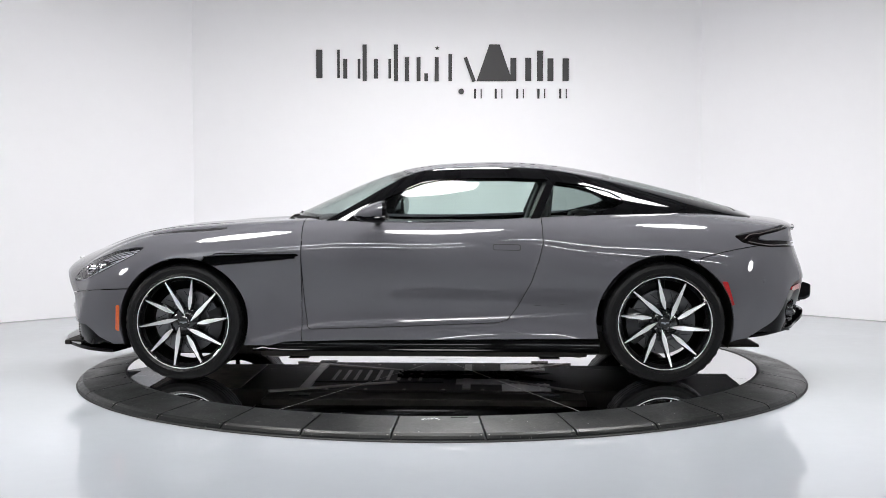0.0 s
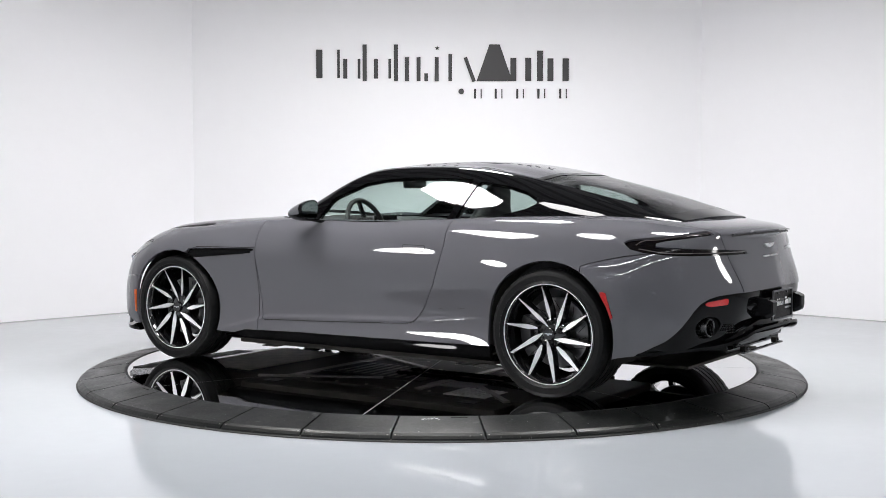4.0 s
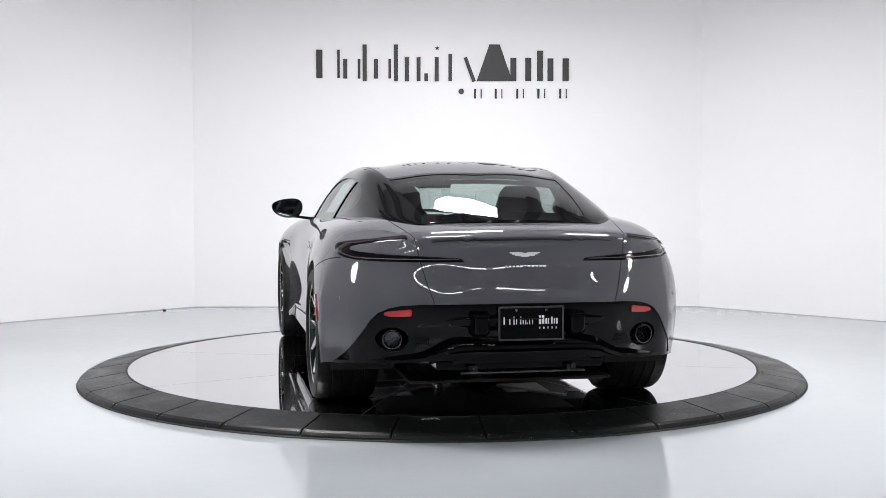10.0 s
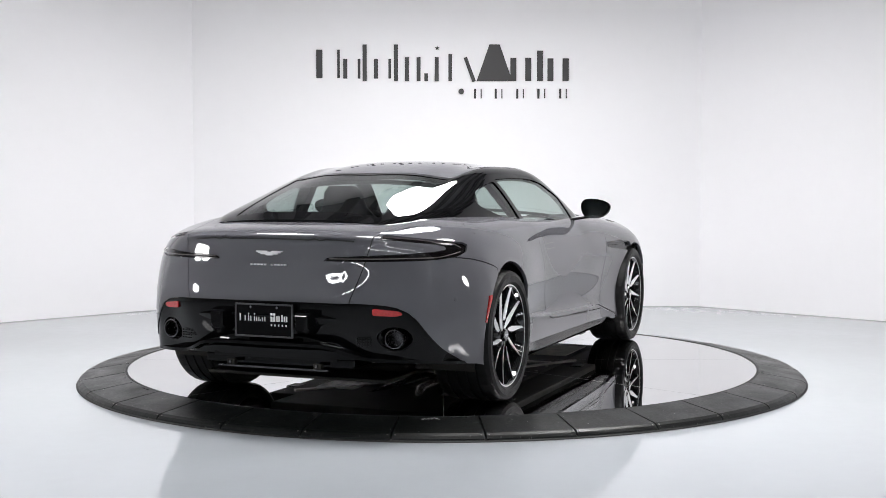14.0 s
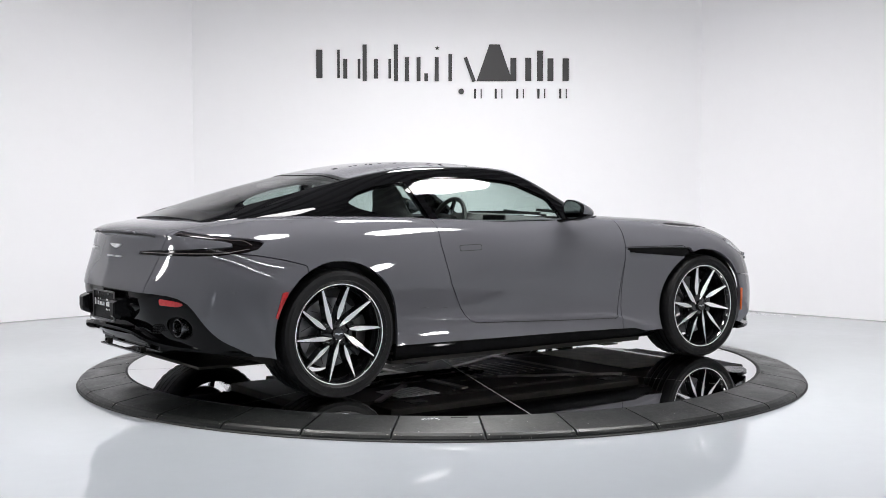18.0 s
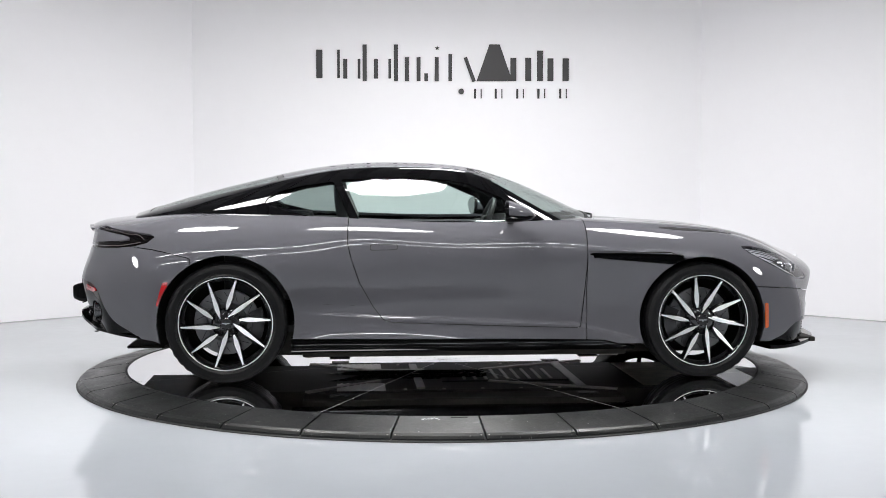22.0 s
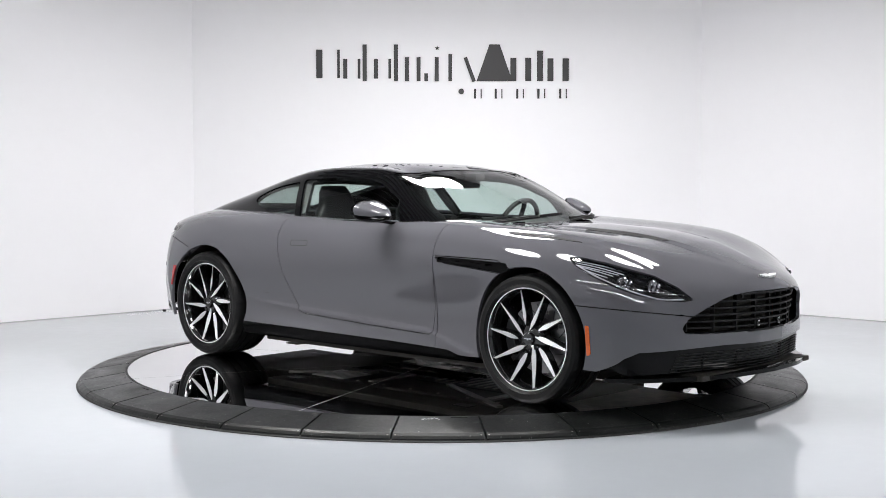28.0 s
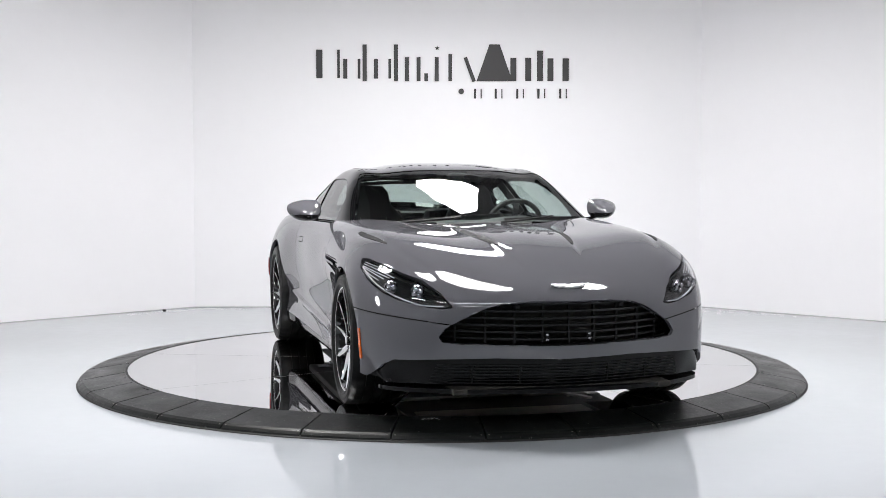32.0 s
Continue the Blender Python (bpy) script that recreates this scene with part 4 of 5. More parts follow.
    add_box(bm, 0, w2 - .0095, -.001, .012, .002, .011)
    part("cap_mark", bm, M_CHROME, wheel, "silver winged mark")
    for k in range(5):
        a = math.radians(90 + 72 * k)
        part("wheel_bolt", lathe([(.0, w2 - .05), (.010, w2 - .05), (.010, w2 - .026), (.006, w2 - .024), (.0, w2 - .024)], 10, "y"), M_SATIN, wheel).location = (.056 * math.cos(a), 0, .056 * math.sin(a))
    bm = lathe([(.075, w2 - .135), (.185, w2 - .135), (.187, w2 - .13), (.187, w2 - .112), (.185, w2 - .107), (.115, w2 - .107), (.11, w2 - .115), (.075, w2 - .115)], 64, "y")
    part("brake_disc", bm, M_DISCBRK, wheel, "grey steel brake disc", True, 30)
    slot = part("disc_slot", box(0, 0, 0, .003, .003, .055, Matrix.Translation((0, w2 - .1062, .15)) @ Matrix.Rotation(0.6, 4, "Y")), M_SEAM, wheel)
    for k in range(1, 18):
        o = new("disc_slot", slot.data)
        o.parent = wheel
        o.rotation_euler = (0, 2 * math.pi * k / 18, 0)
    return wheel


def finish_wheel(x, side, width, ycap, caliper_angle, phi, tyre_r):
    w = build_wheel(side, width, phi, tyre_r)
    w2 = width / 2
    # caliper: a thick arc over the disc
    bm = bmesh.new()
    pts = []
    for j in range(9):
        a = caliper_angle - 0.55 + 1.1 * j / 8
        pts.append((a, .125 + .01 * math.sin(math.pi * j / 8), .212))
    prev = None
    for a, ri, ro in pts:
        ring = [bm.verts.new((r * math.cos(a), y, r * math.sin(a))) for r, y in ((ri, w2 - .15), (ro, w2 - .15), (ro, w2 - .085), (ri + .01, w2 - .072))]
        if prev:
            for i in range(4):
                bm.faces.new((prev[i], prev[(i + 1) % 4], ring[(i + 1) % 4], ring[i]))
        else:
            bm.faces.new(ring)
        prev = ring
    bm.faces.new(prev[::-1])
    c = part("brake_caliper", bm, M_CALIPER, w, "dark grey multi-piston brake caliper", True, 35)
    w.location = (x, side * (ycap - w2 + 0.0095), tyre_r)
    w.scale = (RIM_SCALE, 1, RIM_SCALE)
    if side < 0:
        w.rotation_euler = (0, 0, math.pi)


for side in (1, -1):
    finish_wheel(HUB_F, side, .25, .914, math.radians(188 if side > 0 else -8), 114.0 if side > 0 else 64.0, .343)
    finish_wheel(HUB_R, side, .29, .928, math.radians(-8 if side > 0 else 188), 63.0 if side > 0 else 40.4, .350)


# ---- bumpers, grille, lamps ----
def nose_x(y, z=0.5):
    return 2.312 - 0.60 * y * y - 0.15 * abs(y) ** 3


def strip(points, half_h, half_d):
    """A flat bar swept along points, upright section."""
    bm = bmesh.new()
    prev = None
    n = len(points)
    for i, p in enumerate(points):
        a, b = Vector(points[max(i - 1, 0)]), Vector(points[min(i + 1, n - 1)])
        d = (b - a).normalized()
        s = d.cross(Vector((0, 0, 1))).normalized()
        u = s.cross(d)
        p = Vector(p)
        ring = [bm.verts.new(p + s * sx * half_d + u * sz * half_h) for sx, sz in ((-1, -1), (1, -1), (1, 1), (-1, 1))]
        if prev:
            for k in range(4):
                bm.faces.new((prev[k], prev[(k + 1) % 4], ring[(k + 1) % 4], ring[k]))
        else:
            bm.faces.new(ring)
        prev = ring
    bm.faces.new(prev[::-1])
    return bm


def grille_half_width(z):
    """Half width of the grille opening at height z."""
    top = [(.606, .20), (.594, .324), (.57, .398), (.532, .471), (.475, .567), (.43, .60), (.405, .585), (.396, .50)]
    zs = [t[0] for t in top][::-1]
    ys = [t[1] for t in top][::-1]
    return float(np.interp(z, zs, ys))


def build_front():
    back = bmesh.new()
    pts = [(y, z) for y, z in GRILLE_RING]
    vs = [back.verts.new((nose_x(y) - 0.11, y, z)) for y, z in [(y * 1.02, .5 + (z - .5) * 1.06) for y, z in pts]]
    c = back.verts.new((2.22, 0, .5))
    for i in range(len(vs)):
        back.faces.new((vs[i], vs[(i + 1) % len(vs)], c))
    g = part("grille", back, M_UNDER, car, "wide black slatted front grille")
    for k in range(6):
        z = .421 + .0335 * k
        w = grille_half_width(z) + .004
        ys = np.linspace(-w, w, 25)
        part("grille_slat", strip([(nose_x(y) - .022 - max(0, .5 - z) * .30 - .010 * (y / .6) ** 2, y, z) for y in ys], .0045, .016), M_MESH, g)
        part("slat_edge", strip([(nose_x(y) - .0055 - max(0, .5 - z) * .30 - .010 * (y / .6) ** 2, y, z + .003) for y in ys], .0013, .0012), M_SLATEDGE, g, "thin dark chrome slat edge")
    for k in range(-4, 5):
        y = k * .128
        zz = [z for z in np.linspace(.40, .603, 30) if grille_half_width(z) > abs(y) + .008]
        if len(zz) > 2:
            part("grille_bar", box(nose_x(y) - .036, y, (zz[0] + zz[-1]) / 2, .022, .009, zz[-1] - zz[0], None), M_MESH, g)
    # surround of the opening
    ring = [(nose_x(y) - 0.012, y, z) for y, z in [(y * .995, .5 + (z - .5) * .985) for y, z in GRILLE_RING]]
    part("grille_surround", tube(ring, .007, 6, True), M_BLACK, g, "gloss black grille surround")
    for y in (-.105, .105):
        b = part("plate_bracket", box(nose_x(y) - .034, y, .432, .016, .02, .042, None, .003), M_SATIN, g)
        for dz in (-.012, .012):
            part("bracket_screw", lathe([(.0, 0), (.008, 0), (.008, .006), (.005, .009), (.0, .009)], 12, "x"), M_CHROME, b).location = (nose_x(y) - .027, y, .432 + dz)
    for y in (-.25, .27):
        part("parking_sensor", lathe([(.0, 0), (.011, 0), (.011, .006), (.0, .008)], 16, "x"), M_SATIN, g).location = (nose_x(y) - .004, y, .578)
    # badge above the grille: plain winged bars
    wing_badge(2.262, .668, 1)
    # splitter blade under the bumper
    out = [(1.84, .838), (1.92, .826), (2.02, .768), (2.12, .658), (2.215, .515), (2.295, .29), (2.327, 0)]
    full = smooth_path(out, 4)
    full = full + [(x, -y) for x, y in full[-2::-1]]
    inner = [(1.80, -.6), (1.80, .6)]
    blade = plate(full + inner, .020)
    for v in blade.verts:
        v.co.z += .156 + (v.co.x - 1.86) * .036
    part("front_splitter", blade, M_BLACK, car, "gloss black front splitter")
    # mesh lines in the lower intake
    front = body.pos[body.pos[:, 0] > 1.7]

    def intake_x(y, z):
        """Depth of the mesh in the lower intake at a place across the nose."""
        near = np.argsort((np.abs(front[:, 1]) - abs(y)) ** 2 + (front[:, 2] - z) ** 2)[:6]
        return float(front[near, 0].mean()) - .0155

    for k in range(7):
        z = .208 + .0145 * k
        half = .64 - .006 * k
        part("intake_slat", strip([(intake_x(y, z), y, z) for y in np.linspace(-half, half, 33)], .0022, .003), M_MESH, car)
    for side in (1, -1):
        for y in (.22, .44):
            part("intake_post", strip([(intake_x(y, z), side * (y + d), z) for z, d in ((.206, -.003), (.25, .003), (.297, -.003))], .004, .003), M_MESH, car)
        part("parking_sensor", lathe([(.0, 0), (.011, 0), (.011, .004), (.0, .006)], 16, "x"), M_SATIN, car).location = (1.990, side * .735, .27)


def wing_badge(x, z, facing, big=1.15):
    """A silver winged badge made of plain bars, lying on the body at the middle of the car."""
    mid = np.where((np.abs(body.pos[:, 1]) < .004) & (body.pos[:, 0] * facing > 0), np.abs(body.pos[:, 2] - z), 9.0)
    k = int(np.argmin(mid))
    p, n = Vector(body.pos[k]), Vector(body.nrm[k])
    m = Matrix.Translation((p.x + n.x * .006, 0, p.z + n.z * .006)) @ Matrix.Scale(big, 4) @ Matrix.Rotation(-math.asin(max(-1, min(1, n.z))) * facing, 4, "Y")
    bm = bmesh.new()
    for s in (1, -1):
        for k, (y0, y1, zz) in enumerate(((.012, .074, .008), (.012, .062, .002), (.012, .048, -.004))):
            add_box(bm, 0, s * (y0 + y1) / 2, zz, .009, y1 - y0, .0056, m)
    add_box(bm, 0, 0, -.003, .010, .040, .018, m, .002)
    return part("winged_badge", bm, M_BADGE, car, "silver winged badge")


build_front()


def pick(sheet, u, z, coord):
    """The point of a sheet nearest to a chart position, with its normal."""
    d = (coord(sheet.pos) - u) ** 2 + (sheet.pos[:, 2] - z) ** 2
    k = int(np.argmin(d))
    return Vector(sheet.pos[k]), Vector(sheet.nrm[k])


def on_sheet(sheet, pts, coord, lift, side):
    out = []
    for u, z in pts:
        p, n = pick(sheet, u, z, coord)
        q = p + n * lift
        out.append((q.x, q.y * side, q.z))
    return out


def build_lamps():
    for side in (1, -1):
        head = [o for o in car.children if o.name.startswith("headlight") and (o.data.vertices[0].co.y > 0) == (side > 0)][0]
        for u, z, r in ((1.03, .662, .035), (.87, .645, .035)):
            p, n = pick(lamp_sheet, u, z, ang_f)
            p = p - n * .022
            m = look((0, 0, 0), Vector((1, side * .35, -.05)))
            bm = lathe([(.0, -.02), (r, -.02), (r, .008), (r * .86, .016), (r * .80, .010), (r * .45, .02), (.0, .026)], 28, "z")
            bmesh.ops.transform(bm, matrix=Matrix.Translation((p.x, p.y * side, p.z)) @ m @ pose(0, 0, 0, 0, 180, 0), verts=bm.verts)
            pr = part("projector", bm, M_CHROMEDK, head, "round chrome projector lens", True, 30)
            for k in range(4):
                a = math.pi / 2 * k + .4
                bm = lathe([(.0, 0), (r * .33, 0), (r * .30, .012), (.0, .016)], 14, "z")
                bmesh.ops.transform(bm, matrix=Matrix.Translation((p.x, p.y * side, p.z)) @ m @ pose(0, 0, 0, 0, 180, 0) @ Matrix.Translation((r * .52 * math.cos(a), r * .52 * math.sin(a), .018)), verts=bm.verts)
                part("led_lens", bm, M_CHROMEDK, pr, "", True)
        # light guides: pale fins along the upper rear of the lamp
        for k in range(6):
            u0, u1 = 1.325 - .006 * k, 1.0 + .03 * k
            pts = on_sheet(lamp_sheet, [(u0, .768 - .008 * k), ((u0 + u1) / 2, .747 - .0085 * k), (u1, .712 - .006 * k)], ang_f, -.012, side)
            part("light_guide", tube(smooth_path(pts, 4), .0026, 6), M_GUIDE, head, "pale light guide fin")
        rim = on_sheet(lamp_sheet, [(1.30, .745), (1.18, .692), (1.05, .640), (.95, .607), (.82, .580), (.70, .574)], ang_f, -.008, side)
        part("running_light", tube(smooth_path(rim, 4), .0038, 6), M_GUIDE, head, "slim white running light strip")
        top = on_sheet(lamp_sheet, [(1.27, .768), (1.12, .742), (.98, .708), (.86, .678), (.74, .630)], ang_f, -.010, side)
        part("inner_trim", tube(smooth_path(top, 4), .006, 6), M_BLACK, head)
        # tail light: glowing-edge inner lines
        tail = [o for o in car.children if o.name.startswith("tail_light") and (o.data.vertices[0].co.y > 0) == (side > 0)][0]
        low = on_sheet(body, [(1.10, .818), (1.0, .803), (.93, .798), (.80, .796), (.65, .794), (.50, .790), (.38, .786)], ang_r, .001, side)
        part("light_blade", tube(smooth_path(low, 4), .0028, 6), M_TAILLINE, tail, "thin grey light blade line")
        up = on_sheet(body, [(1.11, .838), (1.06, .856), (.98, .866), (.87, .875), (.75, .887), (.67, .897)], ang_r, .001, side)
        part("light_blade", tube(smooth_path(up, 4), .0028, 6), M_TAILLINE, tail, "thin grey light blade line")


build_lamps()


# ---- tail end ----
def tail_x(y):
    return -2.330 + 0.28 * y * y + 0.12 * abs(y) ** 3


def build_rear():
    # shelf above the diffuser, which carries the plate
    bm = bmesh.new()
    prev = None
    for y in np.linspace(-.56, .56, 41):
        k = min(1.0, max(0.0, (abs(y) - .30) / .26)) ** 2 * .055
        dz = -.02 * (abs(y) / .56) ** 2
        prof = [(.05, .577), (.030, .560), (.018, .536), (-.026, .522), (-.032, .514), (-.030, .506), (.004, .470), (.030, .425), (.026, .385), (.010, .360), (.0, .350), (.10, .335)]
        ring = [bm.verts.new((tail_x(y) + px + k, y, pz + (dz if pz > .45 else (-.03 * min(1, max(0, (abs(y) - .3) / .2)))))) for px, pz in prof]
        if prev:
            for q in range(len(ring) - 1):
                bm.faces.new((prev[q], prev[q + 1], ring[q + 1], ring[q]))
        prev = ring
    part("bumper_shelf", bm, M_BLACK, car, "gloss black scooped bumper shelf behind the plate", True, 40)
    # lower lip from one rear arch to the other, lifted in the middle
    half = smooth_path([(-1.86, .878, .270), (-1.94, .846, .274), (-2.02, .800, .283), (-2.10, .725, .292), (-2.17, .63, .298), (-2.224, .50, .309), (-2.285, .41, .338), (-2.312, .34, .366), (-2.322, .2, .374), (-2.326, 0, .375)], 4)
    part("diffuser_lip", strip(half + [(x, -y, z) for x, y, z in half[-2::-1]], .008, .020), M_BLACK, car, "gloss black diffuser lip")
    bm = box(-2.02, 0, .275, .36, .84, .050, None, .012)
    add_box(bm, -2.06, 0, .325, .36, .70, .08, None, .012)
    part("diffuser_floor", bm, M_BLACK, car)
    for y in (.245, -.245):
        t = part("tow_bracket", box(-2.235, y, .258, .03, .044, .030, None, .004), M_UNDER, car, "dark metal tow bracket")
        part("bracket_pin", box(-2.25, y, .262, .02, .012, .014, None, .003), M_EXH, t)
    part("skid_rail", strip([(-2.252, y, .243) for y in np.linspace(-.31, .31, 3)], .004, .010), M_EXH, car, "bright metal skid rail")
    # block-shaped overriders beside the plate
    for y in (.235, -.235):
        bm = bmesh.new()
        rings = []
        for x, w, z0, z1 in ((-2.30, .046, .425, .545), (-2.362, .042, .428, .538), (-2.392, .034, .442, .526), (-2.400, .026, .452, .518)):
            rings.append([bm.verts.new((x, y + sy * w, z)) for sy, z in ((-1, z1), (1, z1), (1, z0 + .02), (.6, z0), (-.6, z0), (-1, z0 + .02))])
        for p, q in zip(rings, rings[1:]):
            for k in range(6):
                bm.faces.new((p[k], p[(k + 1) % 6], q[(k + 1) % 6], q[k]))
        bm.faces.new(rings[-1])
        bm.faces.new(rings[0][::-1])
        part("overrider", bm, M_BLACK, car, "gloss black rear overrider block", True, 30)
    # licence plate with unreadable bars
    px, pz = -2.352, .489
    p = part("licence_plate", box(px, -.012, pz, .010, .318, .160, None, .006), M_PLATE, car, "black dealer plate with white bars in a dark frame")
    for z in (pz - .078, pz + .078):
        part("plate_frame", strip([(px - .0065, y, z) for y in (-.171, .147)], .004, .004), M_FRAME, p)
    for y in (-.169, .145):
        part("plate_frame", box(px - .0065, y, pz, .008, .008, .156), M_FRAME, p)
    for y in (-.085, .061):
        part("plate_screw", lathe([(.0, 0), (-.0065, 0), (-.0065, .003), (.0, .004)], 10, "x"), M_CHROMEDK, p).location = (px - .009, y, pz + .064)
    logo_bars(p, px - .0068, .126, pz + .008, .272)
    for side in (1, -1):
        # exhaust
        pk = lathe([(.0, -.13), (.080, -.13), (.086, -.02), (.090, .004), (.094, .006), (.096, -.004)], 48, "x", False, False)
        bmesh.ops.transform(pk, matrix=Matrix.Translation((-2.170, side * .634, .408)) @ pose(0, 0, 0, 0, 0, 180 - side * 24) @ Matrix.Diagonal((1, .92, .66, 1)), verts=pk.verts)
        part("exhaust_surround", pk, M_MESH, car, "black exhaust pocket edge", True, 50)
        bm = lathe([(.036, -.09), (.047, -.09), (.049, .012), (.047, .019), (.042, .020), (.038, .012), (.036, -.06), (.0, -.06)], 40, "x")
        bmesh.ops.transform(bm, matrix=Matrix.Translation((-2.178, side * .632, .406)) @ pose(0, 0, 0, 0, 0, 180 - side * 8), verts=bm.verts)
        e = part("exhaust_tip", bm, M_EXH, car, "dark round exhaust tip", True, 35)
        # rear reflector
        f = both_of(poly_field([(.548, .556), (.548, .524), (.640, .518), (.668, .523), (.675, .532), (.655, .541)], 1, 2, .001), axis_field(0, -1.9, -1))
        body.keep(f).offset(.004).build("rear_reflector", M_RED, car, "red rear reflector", side=side, depth=.008)
        # perforated mesh beside the exhaust
        for r in range(4):
            for c in range(6):
                part("vent_cell", lathe([(.0, 0), (.0042, 0), (.0042, .003), (.0, .003)], 6, "x"), M_MESH, car).location = (-2.262 + .004 * c, side * (.47 + .012 * c), .372 + .013 * r)
    # thin wing slot across the boot edge
    ys = np.linspace(-.50, .50, 31)
    slot = []
    for y in ys:
        pnt, n = pick(body, math.atan2(abs(y), .88), .893 - .03 * (y / .5) ** 2 * .3, ang_r)
        slot.append((pnt.x + n.x * .0005, math.copysign(pnt.y, y) if abs(y) > 1e-6 else 0, pnt.z + n.z * .0005))
    part("boot_slot", strip([(x - .002, y, z - .007) for x, y, z in slot], .0035, .0025), M_SEAM, car, "thin dark air slot across the boot edge")
    part("boot_spoiler", strip([(x - .002, y, z + .004) for x, y, z in slot], .0035, .011), M_PAINT, car, "thin grey spoiler lip on the boot edge")
    wing_badge(-2.35, .812, -1, 1.0)
    letter_x = float(body.pos[np.argmin(np.where((np.abs(body.pos[:, 1]) < .02) & (body.pos[:, 0] < 0), np.abs(body.pos[:, 2] - .757), 9.0)), 0])
    for k in range(11):
        if k != 5:
            part("badge_bar", box(letter_x - .003, -.095 + .019 * k, .757, .010, .010, .008), M_BADGE, car, "small silver letter bar on the boot")


def logo_strokes():
    """The sign's rhythm of strokes as plain bars: (left, right, bottom, top) in units of its width."""
    tall, mid = .142, .093
    s = []
    for x, w, h in ((.006, .026, .132), (.112, .016, mid), (.187, .016, tall), (.232, .016, mid), (.309, .016, tall), (.352, .016, mid), (.398, .015, mid), (.428, .014, .03), (.469, .015, mid), (.522, .014, .105)):
        s.append((x, x + w, 0, h))
    return s


def logo_bars(parent, x, y_left, z_mid, width):
    """Plain white bars on the plate in place of the sign's name."""
    for a, b, lo, hi in logo_strokes():
        part("print_bar", box(x, y_left - (a + b) / 2 * width, z_mid - .012 + (lo + hi) / 2 * width, .002, (b - a) * width, (hi - lo) * width), M_WHITE, parent)
    for a, b, h in ((.645, .685, .15), (.70, .74, .15), (.765, .79, .10), (.805, .83, .10), (.865, .893, .125), (.915, .94, .10), (.957, .985, .10)):
        part("print_bar", box(x, y_left - (a + b) / 2 * width, z_mid - .012 + h / 2 * width, .002, (b - a) * width, h * width), M_WHITE, parent)
    for k in range(5):
        part("print_bar", box(x, y_left - (.66 + .075 * k) * width, z_mid - .030, .002, .022 * width, .035 * width), M_WHITE, parent)


build_rear()


